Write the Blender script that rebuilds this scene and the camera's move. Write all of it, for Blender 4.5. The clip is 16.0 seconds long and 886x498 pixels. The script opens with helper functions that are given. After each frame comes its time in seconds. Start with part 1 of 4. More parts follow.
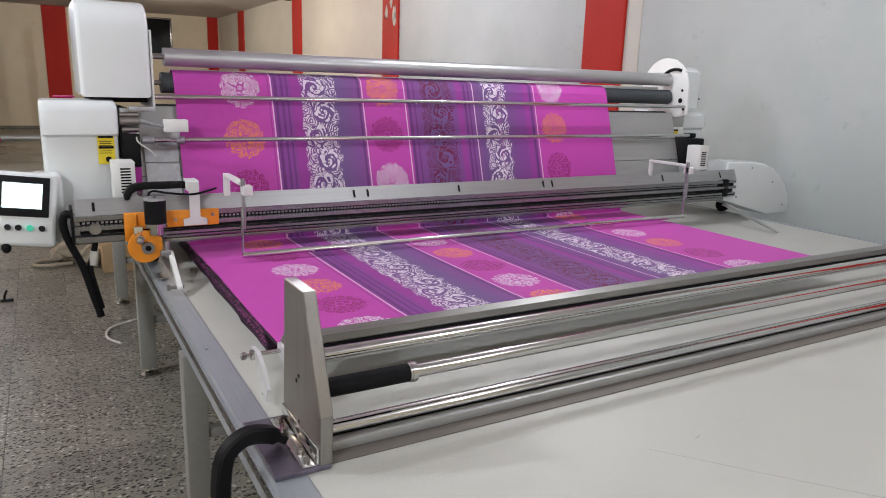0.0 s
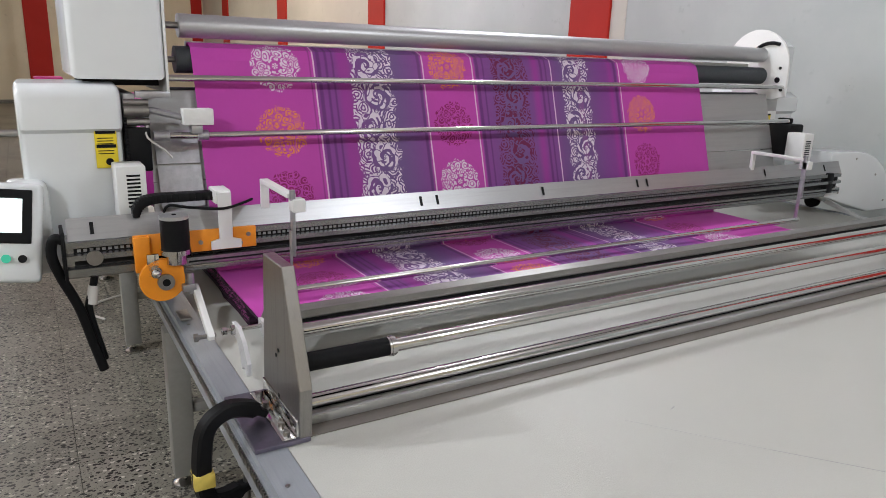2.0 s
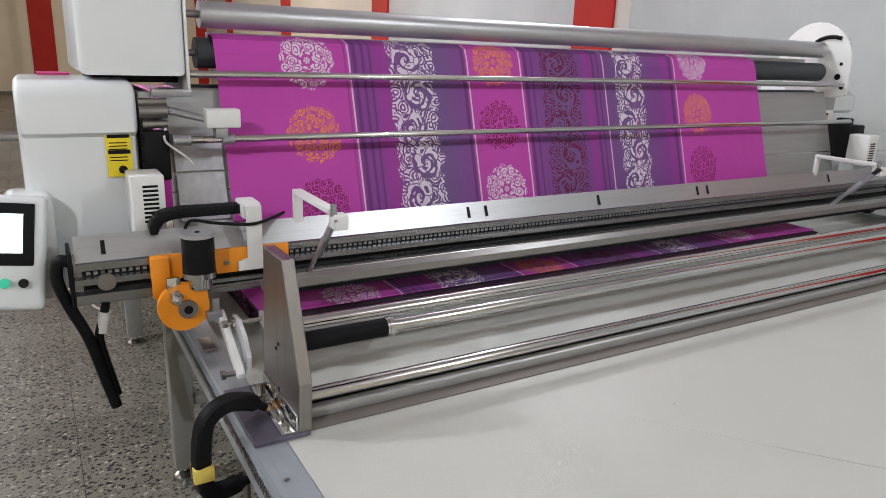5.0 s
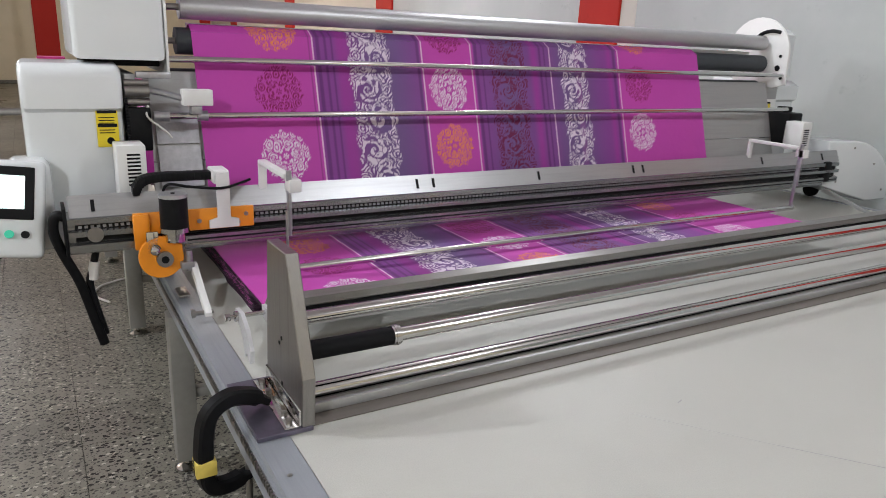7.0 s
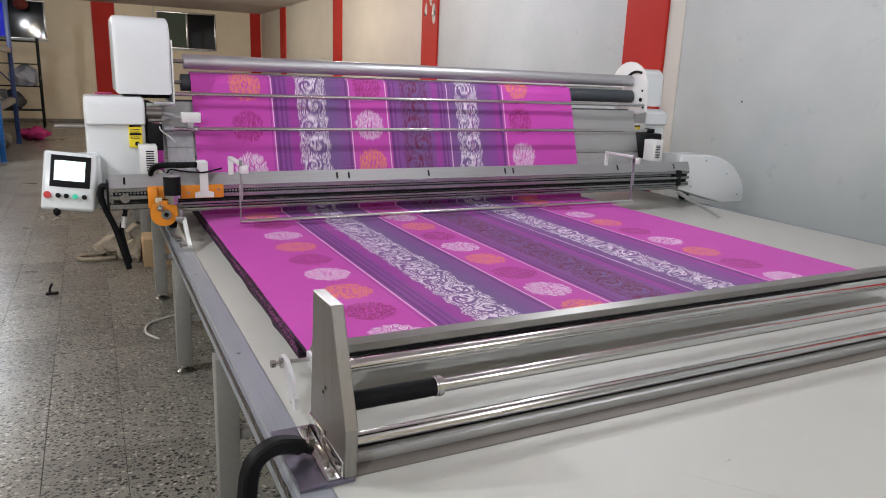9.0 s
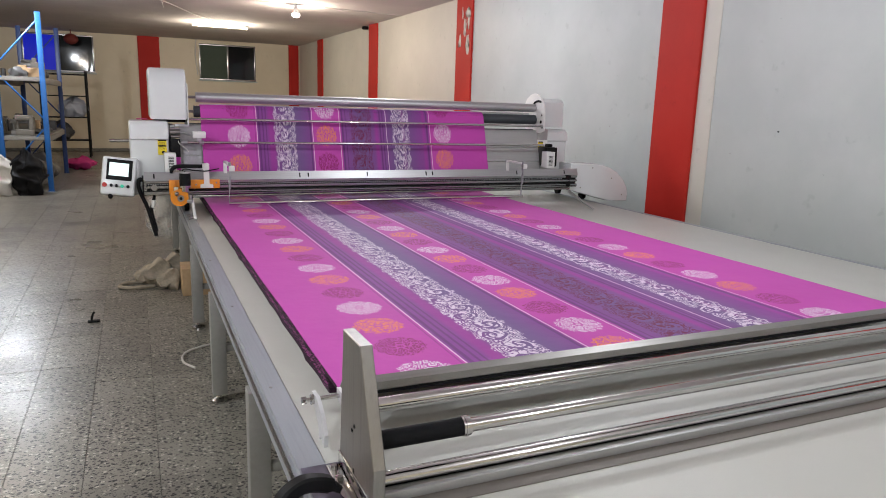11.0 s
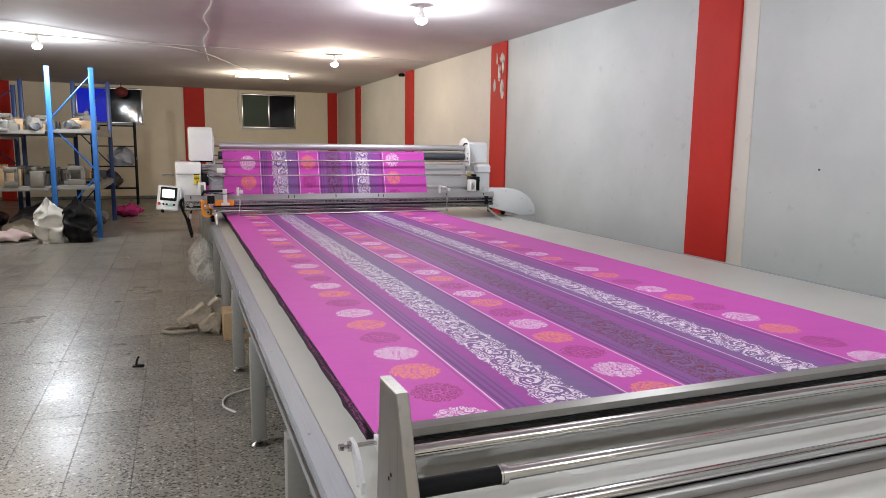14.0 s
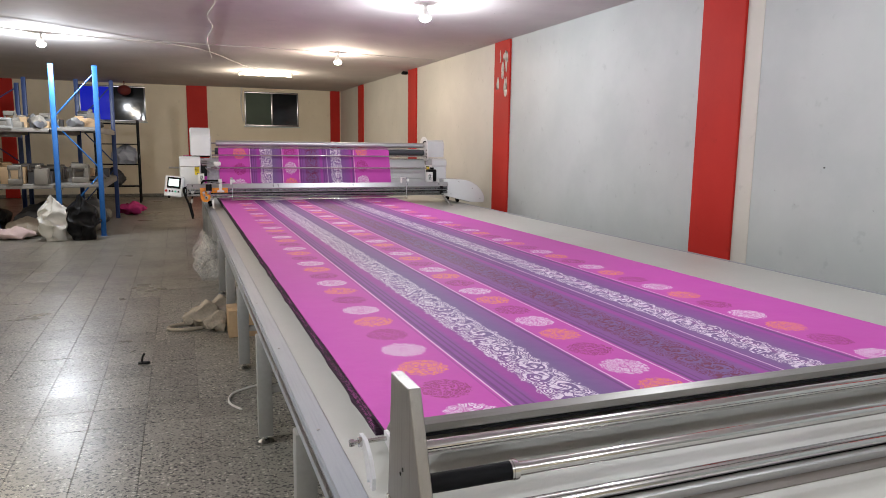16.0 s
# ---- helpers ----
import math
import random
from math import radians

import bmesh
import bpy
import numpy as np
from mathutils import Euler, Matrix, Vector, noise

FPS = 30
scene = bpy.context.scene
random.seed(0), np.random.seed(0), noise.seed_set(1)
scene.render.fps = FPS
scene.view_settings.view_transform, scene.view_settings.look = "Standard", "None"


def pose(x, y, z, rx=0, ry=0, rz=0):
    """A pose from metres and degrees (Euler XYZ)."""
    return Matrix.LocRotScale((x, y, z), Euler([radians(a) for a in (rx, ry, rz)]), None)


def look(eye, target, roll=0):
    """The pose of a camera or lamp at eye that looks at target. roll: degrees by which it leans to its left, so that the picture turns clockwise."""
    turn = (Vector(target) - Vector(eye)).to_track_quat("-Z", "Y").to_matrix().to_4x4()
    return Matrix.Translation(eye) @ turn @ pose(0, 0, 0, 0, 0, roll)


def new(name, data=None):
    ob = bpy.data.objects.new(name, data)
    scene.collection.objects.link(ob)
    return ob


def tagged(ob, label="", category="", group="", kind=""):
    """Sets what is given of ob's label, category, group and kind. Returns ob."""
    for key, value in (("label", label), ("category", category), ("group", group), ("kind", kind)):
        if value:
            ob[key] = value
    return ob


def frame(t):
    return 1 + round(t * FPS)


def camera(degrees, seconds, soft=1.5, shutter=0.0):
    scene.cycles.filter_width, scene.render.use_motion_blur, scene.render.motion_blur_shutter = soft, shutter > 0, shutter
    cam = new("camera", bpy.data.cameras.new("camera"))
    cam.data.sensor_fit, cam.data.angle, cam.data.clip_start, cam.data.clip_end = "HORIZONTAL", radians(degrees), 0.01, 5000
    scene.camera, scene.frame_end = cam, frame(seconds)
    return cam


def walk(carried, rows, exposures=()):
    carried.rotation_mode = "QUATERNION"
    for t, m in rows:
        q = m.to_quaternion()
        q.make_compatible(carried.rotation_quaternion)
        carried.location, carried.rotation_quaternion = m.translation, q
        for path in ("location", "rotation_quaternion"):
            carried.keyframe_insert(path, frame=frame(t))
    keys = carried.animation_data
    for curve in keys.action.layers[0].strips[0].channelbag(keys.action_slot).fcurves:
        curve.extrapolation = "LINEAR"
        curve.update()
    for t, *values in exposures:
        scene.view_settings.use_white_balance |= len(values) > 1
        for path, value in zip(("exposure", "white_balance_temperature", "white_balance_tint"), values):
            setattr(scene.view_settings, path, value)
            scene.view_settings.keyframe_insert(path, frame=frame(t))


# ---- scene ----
cam = camera(65.02, 16.0, soft=0.75, shutter=0.5)
PATH = [
    (0, (0.1873, -1.5292, 1.7151), (1.1620, 0.1562, 1.2572), 1.88),
    (0.5, (0.1873, -1.5427, 1.7217), (1.1968, 0.1205, 1.2580), 1.84),
    (1, (0.1887, -1.5433, 1.7193), (1.1943, 0.1144, 1.2286), 1.99),
    (1.5, (0.1978, -1.5457, 1.7184), (1.1834, 0.1167, 1.2037), 2.09),
    (2, (0.2072, -1.5507, 1.7177), (1.2028, 0.1021, 1.1914), 1.97),
    (2.5, (0.2148, -1.5502, 1.7152), (1.2152, 0.0959, 1.1774), 1.92),
    (3, (0.2177, -1.5479, 1.7154), (1.2151, 0.0990, 1.1742), 1.86),
    (3.5, (0.2167, -1.5485, 1.7151), (1.2136, 0.0999, 1.1780), 1.95),
    (4, (0.2161, -1.5467, 1.7160), (1.2133, 0.1027, 1.1820), 2.01),
    (6.5, (0.2193, -1.5324, 1.7148), (1.1884, 0.1226, 1.1476), 2.45),
    (7, (0.2195, -1.5235, 1.7167), (1.1979, 0.1266, 1.1512), 2.61),
    (7.5, (0.2220, -1.5127, 1.7173), (1.2001, 0.1376, 1.1519), 2.60),
    (8, (0.2206, -1.5092, 1.7237), (1.1908, 0.1515, 1.1753), 2.72),
    (8.5, (0.2090, -1.5151, 1.7449), (1.1425, 0.1739, 1.2196), 2.54),
    (9, (0.2125, -1.5225, 1.7653), (1.0941, 0.2090, 1.2911), 2.26),
    (9.2, (0.2120, -1.5214, 1.7698), (1.0843, 0.2196, 1.3136), 2.27),
    (11.3, (0.2184, -1.5479, 1.8178), (0.9913, 0.2572, 1.4378), 1.61),
    (11.5, (0.2161, -1.5507, 1.8218), (0.9704, 0.2672, 1.4664), 1.45),
    (12, (0.2147, -1.5568, 1.8268), (0.9447, 0.2773, 1.5053), 1.27),
    (12.5, (0.2165, -1.5564, 1.8284), (0.9351, 0.2824, 1.5085), 0.93),
    (13, (0.2174, -1.5642, 1.8295), (0.9318, 0.2785, 1.5226), 0.80),
    (13.5, (0.2159, -1.5653, 1.8313), (0.9289, 0.2793, 1.5327), 0.84),
    (14, (0.2160, -1.5668, 1.8332), (0.9203, 0.2824, 1.5425), 0.71),
    (14.5, (0.2163, -1.5665, 1.8341), (0.9197, 0.2821, 1.5377), 0.59),
    (15, (0.2203, -1.5702, 1.8334), (0.9154, 0.2822, 1.5415), 0.42),
    (15.5, (0.2133, -1.5678, 1.8331), (0.9034, 0.2882, 1.5521), 0.59),
    (16, (0.1888, -1.5632, 1.8276), (0.8881, 0.2871, 1.5321), 0.74),
]
walk(cam, [(t, look(e, g, r)) for t, e, g, r in PATH])

# ---------------------------------------------------------------- light
world = bpy.data.worlds.new("night")
scene.world = world
world.use_nodes = True
world.node_tree.nodes["Background"].inputs[0].default_value = (0.01, 0.012, 0.02, 1)
world.node_tree.nodes["Background"].inputs[1].default_value = 1.0
scene.view_settings.exposure = 0.0


def bulb_light(name, x, y, z, watts, colour, size=0.045):
    lamp = bpy.data.lights.new(name, "POINT")
    lamp.energy, lamp.color, lamp.shadow_soft_size = watts, colour, size
    new(name, lamp).location = (x, y, z)


WARM, COOL = (1.0, 0.87, 0.70), (0.88, 0.93, 1.0)
CEIL = 3.69
BULBS = [(3.32, 7.5, COOL, 145), (3.32, 13.0, WARM, 125), (-2.0, 12.7, COOL, 245),
         (3.32, 2.0, COOL, 90), (-2.0, 7.2, WARM, 165), (-2.0, 1.7, COOL, 215), (3.32, -2.8, COOL, 140), (-2.0, -2.9, COOL, 280)]
for bx, by, bc, bw in BULBS:
    bulb_light("bulb_light", bx, by, CEIL - 0.31, bw, bc, 0.04)
for bx in (1.95, 2.4, 2.85):
    bulb_light("tube_light", bx, 17.85, CEIL - 0.30, 50, WARM, 0.12)


# ---------------------------------------------------------------- materials
def nodes_of(name):
    m = bpy.data.materials.new(name)
    m.use_nodes = True
    t = m.node_tree
    return m, t, t.nodes["Principled BSDF"]


def link(t, a, b):
    t.links.new(a, b)


def val(t, op, a, b=None, c=None, clamp=False):
    n = t.nodes.new("ShaderNodeMath")
    n.operation, n.use_clamp = op, clamp
    for i, v in enumerate((a, b, c)):
        if v is None:
            continue
        if isinstance(v, (int, float)):
            n.inputs[i].default_value = v
        else:
            link(t, v, n.inputs[i])
    return n.outputs[0]


def mixed(t, fac, a, b):
    n = t.nodes.new("ShaderNodeMix")
    n.data_type = "RGBA"
    for sock, v in ((n.inputs[0], fac), (n.inputs[6], a), (n.inputs[7], b)):
        if isinstance(v, (int, float)):
            sock.default_value = v
        elif isinstance(v, tuple):
            sock.default_value = (*v, 1)
        else:
            link(t, v, sock)
    return n.outputs[2]


def noise_of(t, scale, detail=4, vec=None, rough=0.6):
    n = t.nodes.new("ShaderNodeTexNoise")
    n.inputs["Scale"].default_value, n.inputs["Detail"].default_value, n.inputs["Roughness"].default_value = scale, detail, rough
    if vec is not None:
        link(t, vec, n.inputs["Vector"])
    return n.outputs["Fac"]


def ramp(t, v, lo, hi):
    n = t.nodes.new("ShaderNodeMapRange")
    n.interpolation_type = "SMOOTHSTEP"
    link(t, v, n.inputs[0])
    n.inputs[1].default_value, n.inputs[2].default_value = lo, hi
    return n.outputs[0]


def coords(t, which="Object", scale=(1, 1, 1)):
    c = t.nodes.new("ShaderNodeTexCoord")
    m = t.nodes.new("ShaderNodeMapping")
    m.inputs["Scale"].default_value = scale
    link(t, c.outputs[which], m.inputs[0])
    return m.outputs[0]


def surface(name, colour, rough=0.5, metal=0.0, grain=60, amount=0.12, stains=2.5, stain=0.1, bump=0.0, stretch=(1, 1, 1), coat=0.0):
    """A plain material with grain and stains at two scales."""
    m, t, b = nodes_of(name)
    v = coords(t, "Object", stretch)
    fine, broad = noise_of(t, grain, 3, v), noise_of(t, stains, 4, v)
    dark = tuple(c * (1 - 2 * amount) for c in colour)
    light = tuple(min(1, c * (1 + amount)) for c in colour)
    col = mixed(t, fine, dark, light)
    col = mixed(t, val(t, "MULTIPLY", ramp(t, broad, 0.45, 0.75), stain * 2), col, tuple(c * 0.55 for c in colour))
    link(t, col, b.inputs["Base Color"])
    link(t, val(t, "MULTIPLY_ADD", broad, 0.25 * rough, rough * 0.88), b.inputs["Roughness"])
    b.inputs["Metallic"].default_value = metal
    b.inputs["Coat Weight"].default_value = coat
    if bump:
        n = t.nodes.new("ShaderNodeBump")
        n.inputs["Strength"].default_value, n.inputs["Distance"].default_value = bump, 0.004
        link(t, fine, n.inputs["Height"])
        link(t, n.outputs[0], b.inputs["Normal"])
    return m


def glowing(name, colour, strength):
    m, t, b = nodes_of(name)
    b.inputs["Base Color"].default_value = (*colour, 1)
    b.inputs["Emission Color"].default_value = (*colour, 1)
    b.inputs["Emission Strength"].default_value = strength
    return m


def cloth_material():
    """Magenta and violet striped cotton with white, orange and wine-red motifs; U across the web, V along it, in metres."""
    m, t, b = nodes_of("printed_cotton")
    uvn = t.nodes.new("ShaderNodeUVMap")
    sep = t.nodes.new("ShaderNodeSeparateXYZ")
    link(t, uvn.outputs[0], sep.inputs[0])
    u, v, uv = val(t, "SUBTRACT", sep.outputs[0], 0.014), sep.outputs[1], uvn.outputs[0]
    pink, violet, slate = (0.57, 0.066, 0.425), (0.25, 0.056, 0.295), (0.145, 0.112, 0.25)
    white, orange, plum = (0.86, 0.76, 0.86), (0.92, 0.30, 0.04), (0.27, 0.006, 0.10)

    def band(c, w, soft=0.004):
        return val(t, "SUBTRACT", 1.0, ramp(t, val(t, "ABSOLUTE", val(t, "SUBTRACT", u, c)), w - soft, w + soft))

    col = mixed(t, 0.0, pink, pink)
    # violet fields with bluish middles
    for c, w in ((0.752, 0.262), (1.63, 0.32), (2.12, 0.135)):
        col = mixed(t, band(c, w, 0.006), col, violet)
    for c, w in ((0.82, 0.13), (1.52, 0.10), (1.93, 0.13)):
        col = mixed(t, val(t, "MULTIPLY", band(c, w, 0.12), 0.8), col, slate)
    # fine wine and magenta lines beside the fields
    for c, w in ((0.51, 0.012), (0.545, 0.008), (0.575, 0.006), (1.0, 0.010), (1.325, 0.012), (1.36, 0.006), (1.72, 0.010), (1.75, 0.007), (2.235, 0.012), (0.47, 0.004)):
        col = mixed(t, val(t, "MULTIPLY", band(c, w * 0.7, 0.004), 0.5), col, (0.06, 0.014, 0.085))
    for c, w in ((0.625, 0.03), (1.68, 0.02), (2.20, 0.016)):
        col = mixed(t, val(t, "MULTIPLY", band(c, w, 0.02), 0.6), col, (0.42, 0.03, 0.34))
    for c in (0.487, 1.022, 1.296, 1.785, 2.268):
        col = mixed(t, band(c, 0.0034, 0.0018), col, (0.84, 0.60, 0.78))
    # curling leaves and beads that fill the motifs
    warp = t.nodes.new("ShaderNodeTexNoise")
    warp.inputs["Scale"].default_value = 17
    link(t, uv, warp.inputs["Vector"])
    wv = t.nodes.new("ShaderNodeVectorMath")
    wv.operation = "MULTIPLY_ADD"
    link(t, warp.outputs["Color"], wv.inputs[0])
    wv.inputs[1].default_value = (0.035, 0.035, 0)
    link(t, uv, wv.inputs[2])

    def cells(feature, scale):
        n = t.nodes.new("ShaderNodeTexVoronoi")
        n.feature, n.voronoi_dimensions = feature, "2D"
        n.inputs["Scale"].default_value = scale
        link(t, wv.outputs[0], n.inputs["Vector"])
        return n.outputs["Distance"]

    def wave(x, freq, lo, hi):
        return ramp(t, val(t, "SINE", val(t, "MULTIPLY", x, freq)), lo, hi)

    gaps = ramp(t, cells("DISTANCE_TO_EDGE", 30), 0.04, 0.09)
    curls = val(t, "MULTIPLY", wave(cells("F1", 30), 19.0, -0.6, -0.2), gaps)
    leaves = val(t, "MULTIPLY", wave(cells("F1", 19), 25.0, -0.25, 0.15), ramp(t, cells("DISTANCE_TO_EDGE", 21), 0.03, 0.07))
    PITCH = 0.274

    def repeat(v0, pitch):
        """How far from the nearest centre along the cloth, and that centre's number."""
        steps = val(t, "DIVIDE", val(t, "SUBTRACT", v, v0), pitch)
        whole = val(t, "FLOOR", val(t, "ADD", steps, 0.5))
        return val(t, "MULTIPLY", val(t, "SUBTRACT", steps, whole), pitch), whole

    def length(a, b2):
        return val(t, "SQRT", val(t, "ADD", val(t, "MULTIPLY", a, a), val(t, "MULTIPLY", b2, b2)))

    for c, v0 in ((0.318, 0.597), (1.155, 0.887), (2.41, 0.652)):
        dv, whole = repeat(v0, PITCH)
        du = val(t, "SUBTRACT", u, c)
        angle = val(t, "ARCTAN2", dv, du)
        dist = length(du, dv)
        edge = val(t, "ADD", dist, val(t, "MULTIPLY", val(t, "SINE", val(t, "MULTIPLY", angle, 14.0)), 0.004))
        edge = val(t, "ADD", edge, val(t, "MULTIPLY", val(t, "SUBTRACT", warp.outputs["Fac"], 0.5), 0.035))
        disc = val(t, "SUBTRACT", 1.0, ramp(t, edge, 0.100, 0.106))
        # flower of petals in the middle
        petal = val(t, "MULTIPLY", wave(angle, 6.0, -0.5, -0.1), wave(dist, 260.0, -0.5, 0.0))
        core = val(t, "SUBTRACT", 1.0, ramp(t, dist, 0.030, 0.034))
        shape = val(t, "ADD", val(t, "MULTIPLY", core, petal), val(t, "MULTIPLY", val(t, "SUBTRACT", 1.0, core), curls))
        turn = val(t, "FLOORED_MODULO", whole, 3.0)
        is_white, is_plum = val(t, "COMPARE", turn, 0.0, 0.1), val(t, "COMPARE", turn, 1.0, 0.1)
        ink = mixed(t, is_plum, mixed(t, is_white, orange, white), plum)
        col = mixed(t, val(t, "MULTIPLY", val(t, "MULTIPLY", disc, shape), 0.98), col, ink)
    # scroll borders: spirals that turn left and right by turns, with leaves between
    for c, w, ink in ((0.752, 0.104, white), (1.515, 0.112, (0.16, 0.008, 0.05)), (1.945, 0.092, white)):
        dv, whole = repeat(0.06, PITCH * 0.5)
        hand = val(t, "SUBTRACT", val(t, "MULTIPLY", val(t, "FLOORED_MODULO", whole, 2.0), 2.0), 1.0)
        du = val(t, "MULTIPLY", val(t, "SUBTRACT", u, c), hand)
        du = val(t, "SUBTRACT", du, 0.022)
        dist = length(du, dv)
        angle = val(t, "ARCTAN2", dv, du)
        coil = val(t, "SINE", val(t, "ADD", val(t, "MULTIPLY", val(t, "LOGARITHM", val(t, "ADD", dist, 0.012), math.e), 4.6), angle))
        coil = val(t, "ADD", coil, val(t, "MULTIPLY", val(t, "SUBTRACT", warp.outputs["Fac"], 0.5), 3.4))
        near = val(t, "SUBTRACT", 1.0, ramp(t, dist, 0.062, 0.072))
        rim = val(t, "ADD", val(t, "ABSOLUTE", val(t, "SUBTRACT", u, c)), val(t, "MULTIPLY", val(t, "SUBTRACT", warp.outputs["Fac"], 0.5), 0.08))
        inside = val(t, "SUBTRACT", 1.0, ramp(t, rim, w * 0.93, w * 1.0))
        fill = val(t, "ADD", val(t, "MULTIPLY", near, val(t, "MULTIPLY", ramp(t, val(t, "SINE", val(t, "MULTIPLY", coil, 3.0)), -0.1, 0.2), ramp(t, cells("DISTANCE_TO_EDGE", 20), 0.03, 0.06))), val(t, "MULTIPLY", val(t, "SUBTRACT", 1.0, near), leaves))
        col = mixed(t, val(t, "MULTIPLY", val(t, "MULTIPLY", inside, fill), 0.96), col, ink)
    weave = noise_of(t, 900, 2, uv)
    cloud = noise_of(t, 2.2, 3, uv)
    col = mixed(t, val(t, "MULTIPLY_ADD", weave, 0.16, val(t, "MULTIPLY", cloud, 0.14)), col, (0.10, 0.012, 0.12))
    link(t, col, b.inputs["Base Color"])
    b.inputs["Roughness"].default_value = 0.62
    b.inputs["Specular IOR Level"].default_value = 0.30
    b.inputs["Sheen Weight"].default_value, b.inputs["Sheen Roughness"].default_value = 0.05, 0.4
    bp = t.nodes.new("ShaderNodeBump")
    bp.inputs["Strength"].default_value, bp.inputs["Distance"].default_value = 0.35, 0.012
    link(t, noise_of(t, 5, 3, uv), bp.inputs["Height"])
    link(t, bp.outputs[0], b.inputs["Normal"])
    return m


def terrazzo_material():
    m, t, b = nodes_of("terrazzo")
    g = t.nodes.new("ShaderNodeNewGeometry").outputs["Position"]
    info = t.nodes.new("ShaderNodeObjectInfo").outputs["Random"]
    isl = t.nodes.new("ShaderNodeNewGeometry").outputs["Random Per Island"]
    col = mixed(t, noise_of(t, 30, 5, g), (0.165, 0.157, 0.132), (0.275, 0.26, 0.22))
    for scale, lo, hi, ink, gate in ((34, 0.30, 0.36, (0.46, 0.43, 0.37), 0.66), (17, 0.20, 0.25, (0.38, 0.35, 0.29), 0.74), (100, 0.3, 0.4, (0.05, 0.045, 0.04), 0.45), (44, 0.31, 0.35, (0.006, 0.005, 0.005), 0.28), (27, 0.27, 0.31, (0.006, 0.005, 0.005), 0.36)):
        vor = t.nodes.new("ShaderNodeTexVoronoi")
        vor.inputs["Scale"].default_value = scale
        stretch = t.nodes.new("ShaderNodeMapping")
        stretch.inputs["Scale"].default_value, stretch.inputs["Rotation"].default_value = (1, 1.35, 1), (0, 0, scale * 0.37)
        link(t, g, stretch.inputs[0])
        link(t, stretch.outputs[0], vor.inputs["Vector"])
        sep = t.nodes.new("ShaderNodeSeparateColor")
        link(t, vor.outputs["Color"], sep.inputs[0])
        chip = val(t, "MULTIPLY", val(t, "SUBTRACT", 1.0, ramp(t, vor.outputs["Distance"], lo, hi)), val(t, "GREATER_THAN", sep.outputs[0], gate))
        col = mixed(t, chip, col, ink)
    dirt = noise_of(t, 1.1, 5, g)
    col = mixed(t, val(t, "MULTIPLY", ramp(t, dirt, 0.45, 0.8), 0.42), col, (0.075, 0.068, 0.055))
    tone = val(t, "FRACT", val(t, "ADD", val(t, "MULTIPLY", info, 7.3), isl))
    col = mixed(t, val(t, "MULTIPLY", ramp(t, tone, 0.45, 0.95), 0.14), col, (0.30, 0.28, 0.24))
    col = mixed(t, val(t, "MULTIPLY", val(t, "LESS_THAN", tone, 0.14), 0.2), col, (0.045, 0.042, 0.036))
    link(t, col, b.inputs["Base Color"])
    link(t, val(t, "MULTIPLY_ADD", dirt, 0.30, 0.17), b.inputs["Roughness"])
    b.inputs["Specular IOR Level"].default_value = 0.32
    bp = t.nodes.new("ShaderNodeBump")
    bp.inputs["Strength"].default_value, bp.inputs["Distance"].default_value = 0.25, 0.004
    link(t, noise_of(t, 14, 4, g), bp.inputs["Height"])
    link(t, bp.outputs[0], b.inputs["Normal"])
    return m


def wall_material(name, colour, patch, rough=0.5, gloss=0.35):
    m, t, b = nodes_of(name)
    g = t.nodes.new("ShaderNodeNewGeometry").outputs["Position"]
    col = mixed(t, ramp(t, noise_of(t, 0.9, 6, g), 0.35, 0.7), colour, patch)
    col = mixed(t, val(t, "MULTIPLY", ramp(t, noise_of(t, 6, 6, g), 0.62, 0.72), 0.35), col, tuple(c * 0.72 for c in colour))
    col = mixed(t, val(t, "MULTIPLY", ramp(t, noise_of(t, 14, 3, g), 0.74, 0.77), 0.6), col, tuple(c * 0.45 for c in colour))
    link(t, col, b.inputs["Base Color"])
    b.inputs["Roughness"].default_value = rough
    b.inputs["Specular IOR Level"].default_value = gloss
    bp = t.nodes.new("ShaderNodeBump")
    bp.inputs["Strength"].default_value, bp.inputs["Distance"].default_value = 0.3, 0.01
    link(t, noise_of(t, 3.5, 6, g), bp.inputs["Height"])
    link(t, bp.outputs[0], b.inputs["Normal"])
    return m


CLOTH = cloth_material()
TERRAZZO = terrazzo_material()
WALL = wall_material("pale_grey_paint", (0.435, 0.468, 0.458), (0.49, 0.52, 0.508))
CREAM = wall_material("cream_paint", (0.66, 0.58, 0.43), (0.71, 0.63, 0.48))
IVORY = wall_material("ivory_paint", (0.55, 0.53, 0.47), (0.60, 0.575, 0.51))
CEILING = wall_material("ceiling_paint", (0.58, 0.545, 0.53), (0.64, 0.60, 0.58), 0.85, 0.15)
RED = wall_material("red_paint", (0.42, 0.018, 0.012), (0.47, 0.024, 0.016), 0.6, 0.2)
BOARD = surface("white_laminate", (0.50, 0.50, 0.46), 0.46, grain=260, amount=0.05, stains=1.3, stain=0.08, bump=0.25)
RAIL = surface("anodised_aluminium", (0.32, 0.34, 0.37), 0.42, 0.25, grain=90, amount=0.08, stretch=(30, 1, 30), stain=0.1)
MILLED = surface("milled_aluminium", (0.70, 0.70, 0.71), 0.4, 0.35, grain=80, amount=0.06, stretch=(1, 30, 30))
ALU = surface("extruded_aluminium", (0.36, 0.36, 0.365), 0.26, 0.9, grain=80, amount=0.08, stretch=(1, 30, 30))
DULL = surface("dull_aluminium_sheet", (0.42, 0.42, 0.415), 0.5, 0.6, grain=60, amount=0.08, stretch=(1, 20, 20))
